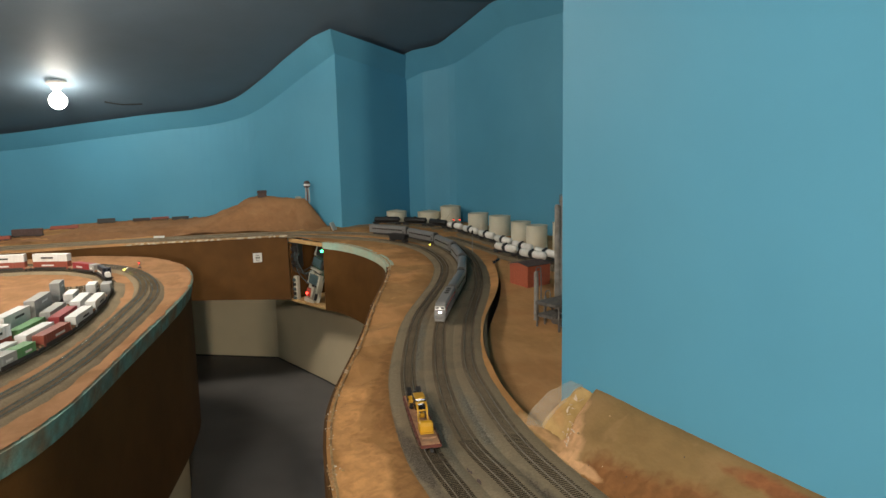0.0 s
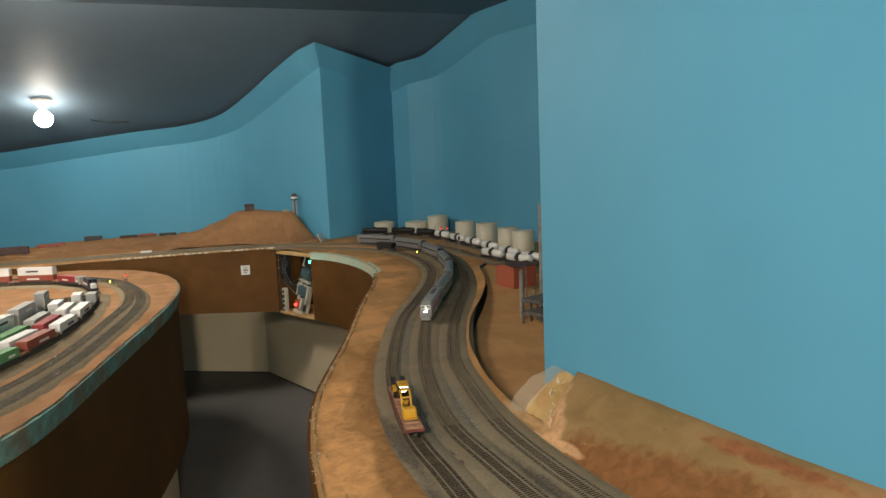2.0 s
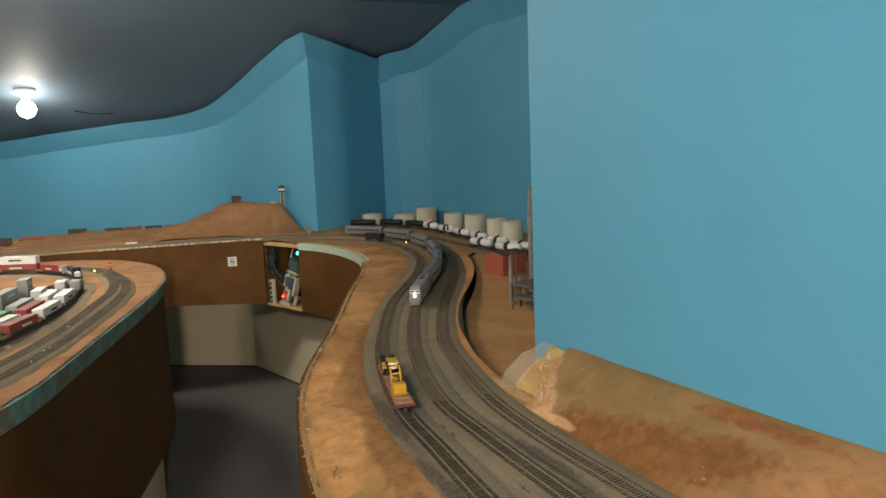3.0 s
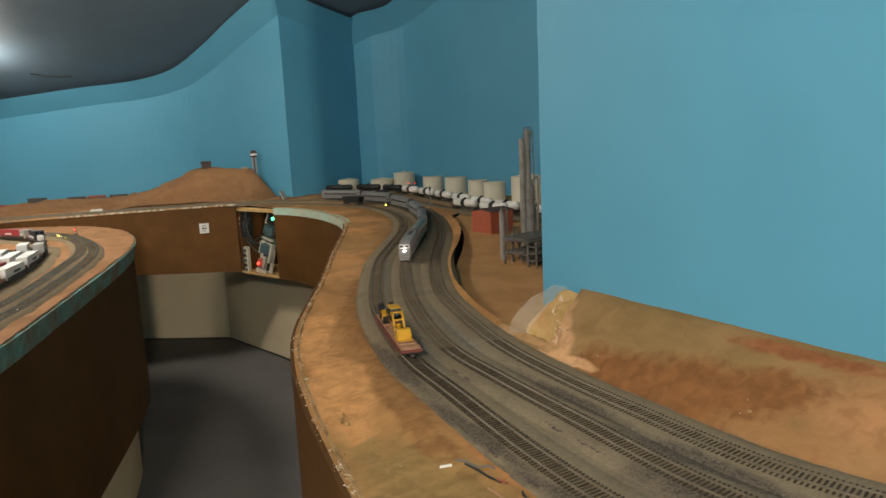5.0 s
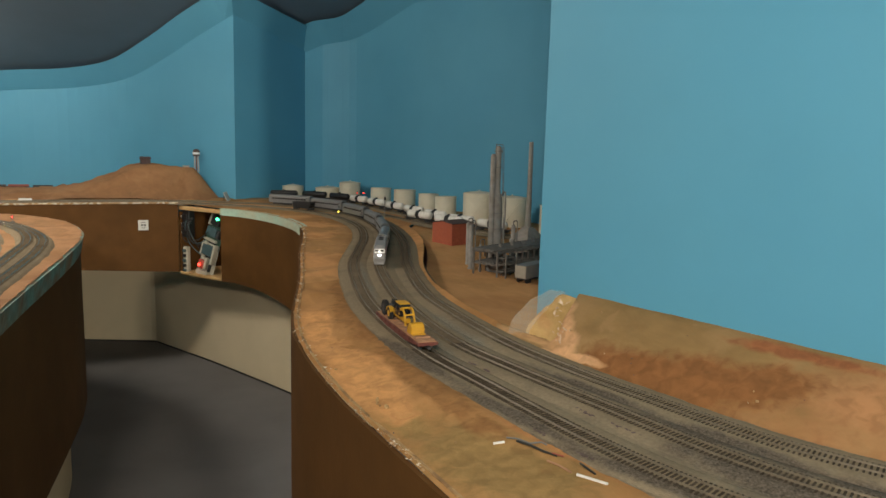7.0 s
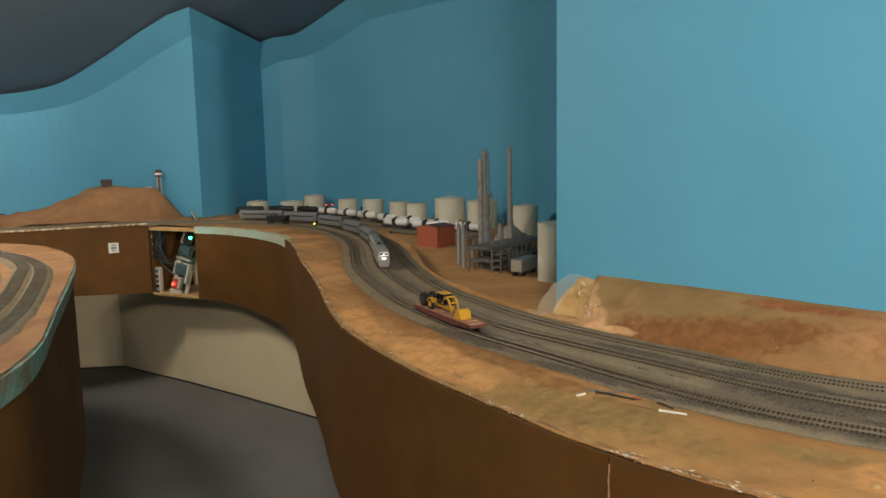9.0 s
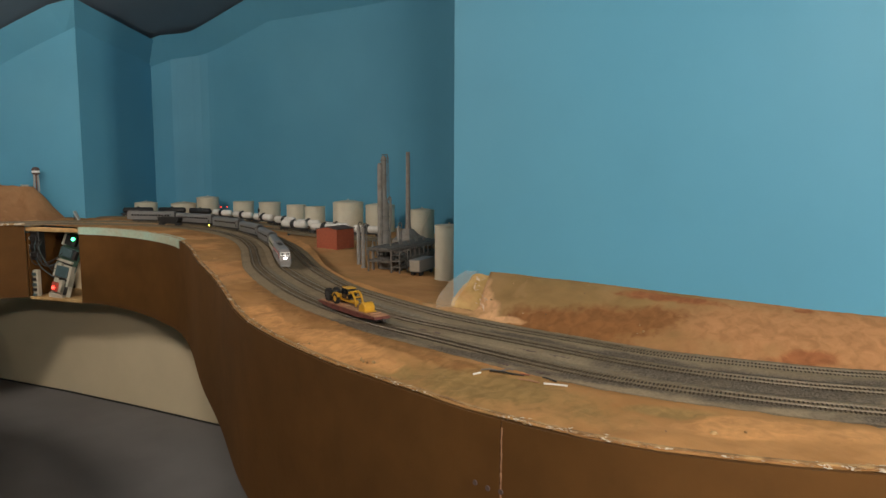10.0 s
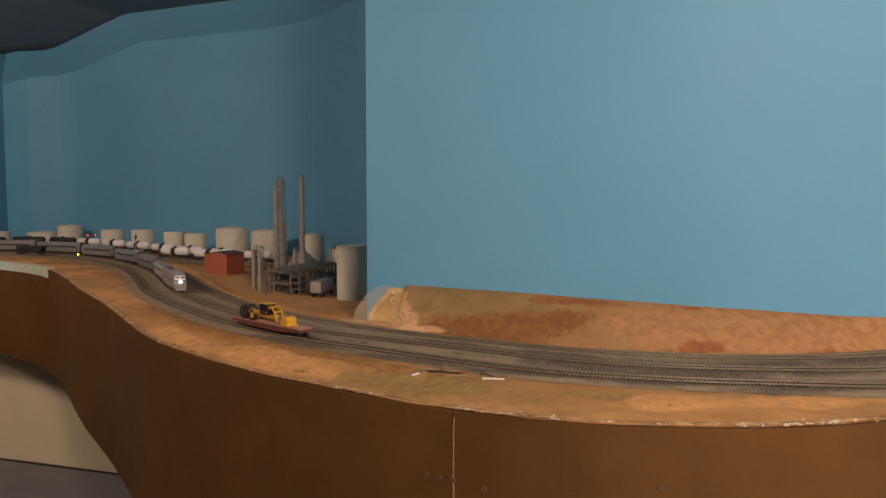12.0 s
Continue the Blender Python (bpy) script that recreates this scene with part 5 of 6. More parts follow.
# ---- the tank farm ----
def revolve(bm, prof, cx=0.0, cy=0.0, n=28):
    """A turned body from (radius, height) pairs."""
    prev = None
    for r, z in prof:
        ring = [bm.verts.new((cx + r * math.cos(2 * math.pi * k / n), cy + r * math.sin(2 * math.pi * k / n), z)) for k in range(n)]
        if prev:
            for k in range(n):
                f = bm.faces.new((prev[k], prev[(k + 1) % n], ring[(k + 1) % n], ring[k]))
                f.smooth = True
        prev = ring
    bm.faces.new(prev)
    for e in bm.edges:
        if len(e.link_faces) == 2 and e.calc_face_angle(0) > 0.6:
            e.smooth = False


def storage_tank(x, y, r, h, label, stair=True, open_top=False):
    t = thing("storage_tank", label, "tank", pose(x, y, float(alcove_level(x, y)) - 0.001), "storage tanks along the backdrop")
    bm = bmesh.new()
    if open_top:
        revolve(bm, [(r, 0), (r, h), (r - 0.003, h), (r - 0.003, h - 0.01), (0.002, h - 0.01)])
    else:
        revolve(bm, [(r, 0), (r, h), (r - 0.002, h + 0.001), (r * 0.5, h + r * 0.10), (0.002, h + r * 0.14)])
    part("shell", bm, CREAM, t)
    for z in (0.002, h - 0.002):
        bm = bmesh.new()
        revolve(bm, [(r + 0.0012, z - 0.0015), (r + 0.0012, z + 0.0015), (r, z + 0.0016)])
        part("rim_band", bm, CREAM, t)
    if stair:
        bm = bmesh.new()
        n = 26
        for k in range(n):
            a = math.radians(200 + 75 * k / n)
            z = h * k / n
            m = pose((r + 0.003) * math.cos(a), (r + 0.003) * math.sin(a), z, 0, 0, math.degrees(a))
            box(bm, -0.003, -0.003, 0, 0.003, 0.003, 0.0012, m)
            if k % 4 == 0:
                box(bm, 0.002, -0.0005, 0, 0.003, 0.0005, 0.009, m)
        part("stair", bm, CREAM, t)
    if not open_top:
        bm = bmesh.new()
        tube(bm, (0, 0, h), (0, 0, h + r * 0.14 + 0.005), 0.0035, 10)
        part("vent", bm, CREAM, t)
    return t


TL_ = "cream plastic storage tank with an outside stair by the backdrop"
for x, y, r, h in ((1.000, 4.114, 0.062, 0.082), (1.183, 4.027, 0.070, 0.076), (1.298, 3.955, 0.062, 0.110), (1.348, 3.605, 0.056, 0.100), (1.394, 3.395, 0.057, 0.105), (1.403, 3.137, 0.049, 0.105), (1.421, 2.992, 0.051, 0.105)):
    storage_tank(x, y, r, h, TL_ if h > 0.08 else "low wide cream storage tank by the backdrop", h > 0.106, 0.09 < h < 0.106)
for x, y, r, h in ((1.504, 2.823, 0.074, 0.135), (1.584, 2.672, 0.070, 0.128), (1.555, 2.335, 0.054, 0.128), (1.360, 1.958, 0.055, 0.115)):
    storage_tank(x, y, r, h, "large cream storage tank with a domed roof by the backdrop")
storage_tank(0.986, 1.565, 0.046, 0.165, "tall cream open-topped tank at the corner of the blue wall", False, True)

# ---- the red shed ----
shed = thing("shed", "rust-red shed with a dark low roof on the sand", "shed", pose(1.075, 2.305, float(alcove_level(1.075, 2.27)) - 0.003, 0, 0, 17) @ Matrix.Scale(1.07, 4))
bm = bmesh.new()
a = [bm.verts.new(p) for p in ((-0.05, -0.046, 0), (0.05, -0.046, 0), (0.05, 0.046, 0), (-0.05, 0.046, 0), (-0.05, -0.046, 0.072), (0.05, -0.046, 0.072), (0.05, 0.046, 0.072), (-0.05, 0.046, 0.072), (-0.05, 0, 0.080), (0.05, 0, 0.080))]
for f in ((0, 1, 5, 4), (2, 3, 7, 6), (1, 2, 6, 9, 5), (3, 0, 4, 8, 7), (4, 5, 9, 8), (8, 9, 6, 7), (3, 2, 1, 0)):
    bm.faces.new([a[k] for k in f])
part("wall", bm, REDBRICK, shed)
for s in (-1, 1):
    bm = bmesh.new()
    box(bm, -0.053, -0.026, 0, 0.053, 0.026, 0.002, pose(0, s * 0.0245, 0.0770, -s * 9.6, 0, 0))
    part("roof", bm, ROOFING, shed)
for s, x in ((-1, -0.02), (-1, 0.025)):
    bm = bmesh.new()
    box(bm, x - 0.009, -0.0475, 0.0, x + 0.009, -0.0455, 0.03)
    part("door", bm, REDBRICK, shed)

# ---- the refinery ----
RZ = float(alcove_level(1.0, 1.8))
ref = thing("distillation_unit", "grey plastic distillation columns with ladders and platforms", "refinery", pose(1.004, 1.908, RZ) @ Matrix.Scale(1.07, 4))
bm = bmesh.new()
revolve(bm, [(0.022, 0), (0.022, 0.05), (0.016, 0.055), (0.016, 0.195), (0.011, 0.215), (0.0088, 0.225), (0.0088, 0.345), (0.004, 0.352)])
part("main_column", bm, REFINERY, ref)
bm = bmesh.new()
revolve(bm, [(0.0082, 0.05), (0.0082, 0.32), (0.005, 0.328)], -0.0185, -0.004, 18)
part("side_column", bm, REFINERY, ref)
for z in (0.115, 0.16, 0.205, 0.29, 0.335):
    bm = bmesh.new()
    revolve(bm, [(0.001, z), (0.0195 if z < 0.2 else 0.0125, z), (0.0195 if z < 0.2 else 0.0125, z + 0.002), (0.001, z + 0.0021)], n=16)
    part("platform", bm, REFDARK, ref)
bm = bmesh.new()
for y in (-0.003, 0.003):
    tube(bm, (0.024, y, 0.05), (0.0165, y, 0.35), 0.0008, 6)
for k in range(50):
    x = 0.024 - 0.0075 * k / 50
    tube(bm, (x, -0.003, 0.05 + 0.006 * k), (x, 0.003, 0.05 + 0.006 * k), 0.0006, 5)
part("ladder", bm, REFDARK, ref)
bm = bmesh.new()
for a, b in (((-0.016, -0.012, 0.355), (0.006, -0.012, 0.355)), ((-0.016, -0.012, 0.355), (-0.016, -0.012, 0.33)), ((0.006, -0.012, 0.355), (0.006, -0.012, 0.33))):
    tube(bm, a, b, 0.001, 6)
part("lifting_frame", bm, REFDARK, ref)
pipe_path = spline([(0.020, 0.008, 0.21), (0.034, 0.010, 0.22), (0.036, 0.010, 0.16), (0.034, 0.012, 0.10), (0.040, 0.012, 0.04)], 0.006)
bm = bmesh.new()
for p, q in zip(pipe_path, pipe_path[1:]):
    tube(bm, p, q, 0.003, 8)
part("downcomer_pipe", bm, REFINERY, ref)

heater = thing("furnace_stack", "grey furnace with a tall thin stack", "refinery", pose(1.202, 2.015, RZ, 0, 0, 20) @ Matrix.Scale(1.07, 4))
bm = bmesh.new()
box(bm, -0.05, -0.035, 0, 0.05, 0.035, 0.07, bevel=0.002)
part("firebox", bm, REFINERY, heater)
bm = bmesh.new()
a = [bm.verts.new((sx * 0.048, sy * 0.033, 0.0698)) for sx, sy in ((-1, -1), (1, -1), (1, 1), (-1, 1))]
b = [bm.verts.new((sx * 0.014, sy * 0.012, 0.105)) for sx, sy in ((-1, -1), (1, -1), (1, 1), (-1, 1))]
for k in range(4):
    bm.faces.new((a[k], a[(k + 1) % 4], b[(k + 1) % 4], b[k]))
bm.faces.new(b)
part("hood", bm, REFINERY, heater)
bm = bmesh.new()
revolve(bm, [(0.0125, 0.10), (0.0090, 0.125), (0.0084, 0.17), (0.0076, 0.23), (0.0066, 0.370), (0.0054, 0.370), (0.0054, 0.36)], n=18)
part("chimney", bm, REFINERY, heater)
for k in range(6):
    bm = bmesh.new()
    box(bm, -0.046 + 0.0165 * k, -0.037, 0.002, -0.042 + 0.0165 * k, -0.034, 0.068)
    part("buckstay", bm, REFDARK, heater)
bm = bmesh.new()
tube(bm, (0.05, -0.01, 0.05), (0.075, -0.01, 0.05), 0.012, 14)
tube(bm, (0.075, -0.01, 0.05), (0.075, -0.01, 0.075), 0.010, 14)
part("duct", bm, REFINERY, heater)

rack = thing("pipe_rack", "grey plastic pipe rack with two decks of pipes", "refinery", pose(0.922, 1.768, RZ, 0, 0, 21) @ Matrix.Scale(1.07, 4))
RL, RW, RH = 0.33, 0.080, 0.066
for k in range(12):
    for y in (0.0, RW):
        bm = bmesh.new()
        x = RL * k / 11
        box(bm, x - 0.0022, y - 0.0022, 0, x + 0.0022, y + 0.0022, RH)
        part("post", bm, RACK, rack)
    bm = bmesh.new()
    for z in (RH * 0.5, RH):
        box(bm, x - 0.002, 0, z - 0.003, x + 0.002, RW, z + 0.001)
    part("cross_beam", bm, RACK, rack)
for y in (0.0, RW):
    for z in (RH * 0.5, RH):
        bm = bmesh.new()
        box(bm, -0.004, y - 0.0025, z - 0.0035, RL + 0.004, y + 0.0025, z + 0.0035)
        part("long_beam", bm, RACK, rack)
for k in range(9):
    bm = bmesh.new()
    y = 0.008 + k * 0.008
    tube(bm, (-0.01, y, RH + 0.005), (RL + 0.01, y, RH + 0.005), 0.0028 + 0.001 * (k % 3), 10)
    part("pipe", bm, REFDARK if k % 2 else RACK, rack)
for k in range(6):
    bm = bmesh.new()
    y = 0.012 + k * 0.011
    tube(bm, (-0.004, y, RH * 0.5 + 0.004), (RL, y, RH * 0.5 + 0.004), 0.0032, 10)
    part("pipe", bm, REFDARK, rack)
# Dark block added under the pipes so the rack's inside reads dense
bm = bmesh.new()
box(bm, 0.05, 0.008, 0.002, RL, RW - 0.008, RH * 0.42)
part("exchanger_block", bm, REFDARK, rack)
for z in (0.018, 0.036, 0.054):
    bm = bmesh.new()
    box(bm, -0.002, -0.028, z - 0.001, 0.052, -0.002, z + 0.001)
    box(bm, -0.002, -0.029, z + 0.008, 0.052, -0.0275, z + 0.0095)
    part("walkway", bm, RACK, rack)
for x in (0.0, 0.05):
    bm = bmesh.new()
    box(bm, x - 0.0018, -0.0295, 0, x + 0.0018, -0.0265, 0.066)
    part("walkway_post", bm, RACK, rack)


for k in range(5):
    bm = bmesh.new()
    x = 0.07 + 0.055 * k
    tube(bm, (x, RW * 0.5, RH), (x, RW * 0.5, RH + 0.016 + 0.006 * (k % 2)), 0.005, 12)
    part("valve", bm, REFDARK, rack)
for k in range(4):
    bm = bmesh.new()
    tube(bm, (0.02 + 0.08 * k, 0.004, 0.002), (0.075 + 0.08 * k, 0.004, RH - 0.004), 0.0013, 6)
    part("brace", bm, RACK, rack)


def vessel(x, y, r, h, label):
    v = thing("process_vessel", label, "refinery", pose(x, y, RZ) @ Matrix.Scale(1.07, 4), "upright process vessels")
    bm = bmesh.new()
    revolve(bm, [(r * 1.25, 0), (r * 1.25, 0.006), (r, 0.008), (r, h), (r * 0.5, h + r * 0.7)], n=16)
    part("shell", bm, REFINERY, v)
    bm = bmesh.new()
    arc = spline([(0, 0, h), (0, 0, h + 0.012), (0.006, 0.002, h + 0.016), (0.016, 0.005, h + 0.014), (0.018, 0.006, h - 0.01), (0.018, 0.006, 0.04)], 0.006)
    for p, q in zip(arc, arc[1:]):
        tube(bm, p, q, 0.0016, 8)
    part("overhead_pipe", bm, REFDARK, v)


vessel(0.918, 1.911, 0.0062, 0.125, "slender grey upright vessel with an overhead pipe")
vessel(0.949, 1.979, 0.0065, 0.125, "slender grey upright vessel with an overhead pipe")
vessel(1.080, 1.923, 0.0065, 0.12, "slender grey upright vessel with an overhead pipe")
vessel(0.932, 1.878, 0.0035, 0.075, "thin grey standpipe beside the vessels")

trailer = thing("trailer", "small grey box trailer beside the pipe rack", "trailer", pose(0.987, 1.692, RZ, 0, 0, 24) @ Matrix.Scale(1.07, 4))
bm = bmesh.new()
box(bm, -0.055, -0.017, 0.012, 0.055, 0.017, 0.047, bevel=0.001)
part("box", bm, SILVER, trailer)
bm = bmesh.new()
box(bm, -0.0562, -0.015, 0.014, -0.0550, 0.015, 0.045)
part("rear_door", bm, WARMSILVER, trailer)
for x in (-0.042, -0.03, 0.035):
    bm = bmesh.new()
    for s in (-1, 1):
        tube(bm, (x, s * 0.015, 0.0065), (x, s * 0.010, 0.0065), 0.0065, 14)
    part("axle", bm, TYRE, trailer)
bm = bmesh.new()
box(bm, -0.05, -0.012, 0.008, 0.05, 0.012, 0.0125)
part("chassis", bm, DARKGREY, trailer)


# ---- signals ----
def mast_signal(x, y, h, leds, label, facing=-100):
    z = float(level(x, y)) - 0.002
    t = thing("signal", label, "signal", pose(x, y, z, 0, 0, facing), "railway signals")
    bm = bmesh.new()
    tube(bm, (0, 0, 0), (0, 0, h), 0.0018, 8)
    part("mast", bm, REFINERY, t)
    bm = bmesh.new()
    box(bm, -0.006, -0.006, 0, 0.006, 0.006, 0.006, bevel=0.001)
    part("base", bm, DARKGREY, t)
    for off, dz, mat in leds:
        bm = bmesh.new()
        box(bm, 0.000, off - 0.004, h + dz - 0.007, 0.004, off + 0.004, h + dz + 0.007, bevel=0.0008)
        hd = part("head", bm, BLACK, t)
        bm = bmesh.new()
        tube(bm, (0.0035, off, h + dz), (0.0055, off, h + dz), 0.0028, 12)
        part("lens", bm, mat, hd)
    return t


mast_signal(0.925, 3.115, 0.022, [(0, 0, YELLOWLED)], "dwarf signal with a yellow light beside the track")
mast_signal(1.061, 2.892, 0.115, [(0, -0.012, DARKGREY)], "tall grey signal mast beside the inner track")
mast_signal(1.200, 3.539, 0.075, [(-0.017, 0, REDLED), (0.017, 0, REDLED)], "two-headed signal with red lights by the tank cars")
mast_signal(-0.381, 3.000, 0.02, [(0, 0, YELLOWLED)], "dwarf signal with a yellow light on the peninsula")
mast_signal(-0.341, 3.120, 0.022, [(0, 0, REDLED)], "dwarf signal with a red light at the peninsula's rim")

# ---- electronics in the fascia's opening ----
P0, P1 = np.array((0.471, 3.46)), np.array((0.313, 3.76))
ax = (P0 - P1) / np.linalg.norm(P0 - P1)
deg = math.degrees(math.atan2(ax[1], ax[0]))
OPEN = pose(P1[0], P1[1], 0.752, 0, 0, deg)
W_OPEN = float(np.linalg.norm(P0 - P1))
frame_ = thing("wooden_box_frame", "plain wooden frame of the open electronics bay", "frame", OPEN)
bm = bmesh.new()
box(bm, 0.004, 0.001, -0.004, W_OPEN - 0.004, 0.26, 0.010, bevel=0.002)
part("sill", bm, WOOD, frame_)
bm = bmesh.new()
box(bm, 0.004, 0.0, 0.322, W_OPEN - 0.004, 0.02, 0.342, bevel=0.002)
part("top_rail", bm, WOOD, frame_)
bm = bmesh.new()
box(bm, 0.004, 0.26, 0.0, W_OPEN - 0.004, 0.272, 0.34)
part("back_panel", bm, WOOD, frame_)
for x in (-0.004, W_OPEN - 0.012):
    bm = bmesh.new()
    box(bm, x, 0.007, -0.003, x + 0.016, 0.258, 0.311)
    part("side_panel", bm, FASCIA, frame_)


UPPER = ((0.022, 0.100, 0.052, 0.040, 0.020, BLACK), (0.012, 0.052, 0.060, 0.036, 0.018, COMPONENT), (0.078, 0.095, 0.012, 0.045, 0.012, BLACK), (0.076, 0.050, 0.014, 0.034, 0.016, DARKGREY),
         (0.004, 0.030, 0.075, 0.010, 0.014, CHIP), (0.010, 0.004, 0.030, 0.020, 0.016, CHIP), (0.046, 0.004, 0.034, 0.018, 0.010, CHIP), (0.006, 0.094, 0.010, 0.050, 0.016, CHIP))
LOWER = ((0.018, 0.090, 0.062, 0.044, 0.020, COMPONENT), (0.002, 0.086, 0.012, 0.052, 0.014, CHIP), (0.084, 0.060, 0.012, 0.080, 0.022, CHIP), (0.050, 0.030, 0.014, 0.050, 0.020, CHIP),
         (0.030, 0.076, 0.040, 0.008, 0.008, BLACK), (0.008, 0.028, 0.036, 0.036, 0.014, REDBOX), (0.008, 0.004, 0.070, 0.018, 0.016, CHIP), (0.068, 0.024, 0.010, 0.045, 0.010, BLACK), (0.030, 0.140, 0.044, 0.010, 0.010, BLACK))


def board(m, label, led, pieces, plate, light):
    b = thing("circuit_board", label, "circuit board", m, "circuit boards in the bay")
    bm = bmesh.new()
    box(bm, 0, 0, 0, 0.098, 0.003, 0.155, bevel=0.0008)
    part("board", bm, plate, b)
    for x, z, w, h, d, mat in pieces:
        bm = bmesh.new()
        box(bm, x, -d, z, x + w, 0.001, z + h, bevel=0.0015)
        part("module", bm, mat, b)
    bm = bmesh.new()
    bmesh.ops.create_uvsphere(bm, u_segments=12, v_segments=8, radius=0.0065, matrix=Matrix.Translation((light[0], -0.024, light[1])))
    part("led", bm, led, b)
    return b


board(OPEN @ pose(0.122, 0.05, 0.150, -14, 13, 0) @ Matrix.Scale(1.2, 4), "dark circuit board with modules and a lit green light", GREENLED, UPPER, PCB, (0.062, 0.128))
board(OPEN @ pose(0.098, 0.03, 0.008, -10, 10, 0) @ Matrix.Scale(1.2, 4), "pale circuit board with modules and a lit red light", REDLED, LOWER, CHIP, (0.030, 0.044))
rng = random.Random(9)
for k in range(7):
    x0 = rng.uniform(0.02, 0.1)
    path = spline([(x0, 0.02, 0.30 - 0.01 * k), (x0 + rng.uniform(-0.02, 0.03), 0.0, 0.25), (x0 + rng.uniform(-0.01, 0.05), 0.02, 0.16), (0.12 + 0.01 * k, 0.04, 0.10 + 0.02 * k)], 0.02)
    cu = bpy.data.curves.new("cable", "CURVE")
    cu.dimensions, cu.bevel_depth, cu.bevel_resolution = "3D", 0.0022, 1
    sp = cu.splines.new("POLY")
    sp.points.add(len(path) - 1)
    for q, p in zip(sp.points, path):
        q.co = (*p, 1)
    o = new("cable", cu)
    o.matrix_world = OPEN
    cu.materials.append(WIRE if k % 4 else COMPONENT)
    tagged(o, "thin dark cable hanging in the electronics bay", "cable", "cables in the bay")
relay = thing("relay_block", "black relay block with pale terminals in the bay", "relay", OPEN @ pose(0.012, 0.01, 0.088) @ Matrix.Scale(1.2, 4))
bm = bmesh.new()
box(bm, 0.006, 0, 0.08, 0.05, 0.03, 0.22, bevel=0.003)
part("case", bm, BLACK, relay)
bm = bmesh.new()
box(bm, 0.004, 0.0, -0.075, 0.030, 0.02, 0.04, bevel=0.003)
part("terminal_block", bm, CHIP, relay)
for k in range(5):
    bm = bmesh.new()
    box(bm, 0.008, -0.006, -0.066 + 0.021 * k, 0.026, 0.001, -0.054 + 0.021 * k, bevel=0.001)
    part("terminal", bm, BLACK if k % 2 else COMPONENT, relay)
for k in range(4):
    bm = bmesh.new()
    box(bm, 0.010, -0.007, 0.092 + 0.032 * k, 0.046, 0.001, 0.112 + 0.032 * k, bevel=0.002)
    part("relay_cover", bm, BLACK, relay)
    bm = bmesh.new()
    box(bm, 0.002, -0.004, 0.096 + 0.032 * k, 0.009, 0.002, 0.108 + 0.032 * k, bevel=0.001)
    part("tab", bm, CHIP, relay)

# ---- the small sign on the far fascia ----
sign = thing("fascia_sign", "small white square sign with dark bars on the brown fascia", "sign", pose(0.151, 3.7485, 1.0, 0, 0, -1))
bm = bmesh.new()
box(bm, -0.023, 0, -0.025, 0.023, 0.003, 0.025, bevel=0.001)
part("plate", bm, SIGNPLATE, sign)
for x, z, w, h in ((0.0, 0.013, 0.020, 0.003), (-0.005, 0.0, 0.010, 0.009), (0.007, 0.0, 0.008, 0.009), (0.0, -0.013, 0.018, 0.003)):
    bm = bmesh.new()
    box(bm, x - w / 2, -0.0012, z - h / 2, x + w / 2, 0.0005, z + h / 2)
    part("printed_bar", bm, DARKGREY, sign)

# ---- the ceiling bulb ----
lampo = thing("ceiling_lamp", "bare lit bulb, oversized for its glare, in a white ceramic ceiling lampholder", "lamp", pose(BULBS_AND_FILL[0][0], BULBS_AND_FILL[0][1], ceil(*BULBS_AND_FILL[0][:2])), "ceiling lamps")
bm = bmesh.new()
revolve(bm, [(0.055, -0.001), (0.055, -0.014), (0.03, -0.03), (0.028, -0.045), (0.005, -0.045)])
part("lampholder", bm, FIXTURE, lampo)
# Globe made larger than a real bulb to stand in for its glare
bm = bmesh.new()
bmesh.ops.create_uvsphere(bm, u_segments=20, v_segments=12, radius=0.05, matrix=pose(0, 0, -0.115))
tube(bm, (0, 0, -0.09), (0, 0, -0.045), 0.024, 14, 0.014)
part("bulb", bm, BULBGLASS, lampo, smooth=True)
# Fittings added at the lamps that stay out of view
for place in BULBS_AND_FILL[1:]:
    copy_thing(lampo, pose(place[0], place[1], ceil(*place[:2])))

# ---- on the hill ----
HZ = lambda x, y: float(hill_height(np.array([x]), np.array([y]))[0])
tx, ty = 0.475, 4.225
tower = thing("water_tower", "red-brown water tower on thin legs on the hilltop", "water tower", pose(tx, ty, HZ(tx, ty) - 0.004))
bm = bmesh.new()
revolve(bm, [(0.003, 0.088), (0.018, 0.092), (0.019, 0.096), (0.019, 0.118), (0.014, 0.128), (0.002, 0.132)], n=18)
part("tank", bm, ROOFING, tower)
bm = bmesh.new()
revolve(bm, [(0.0193, 0.101), (0.0197, 0.103), (0.0197, 0.110), (0.0193, 0.112)], n=18)
part("band", bm, WHITEBOX, tower, "pale band")
for k in range(4):
    a = math.radians(45 + 90 * k)
    bm = bmesh.new()
    tube(bm, (0.016 * math.cos(a), 0.016 * math.sin(a), 0), (0.012 * math.cos(a), 0.012 * math.sin(a), 0.095), 0.0026, 6)
    part("leg", bm, GREYBOX, tower, "pale grey leg")
bm = bmesh.new()
tube(bm, (0, 0, 0), (0, 0, 0.09), 0.004, 8)
part("standpipe", bm, BROWNTOWER, tower)
hut = thing("hut", "small dark hut with a gable roof on the hilltop", "hut", pose(0.21, 4.25, HZ(0.21, 4.25) - 0.004, 0, 0, 10) @ Matrix.Scale(1.3, 4))
bm = bmesh.new()
box(bm, -0.018, -0.013, 0, 0.018, 0.013, 0.022)
part("wall", bm, ROOFING, hut)
bm = bmesh.new()
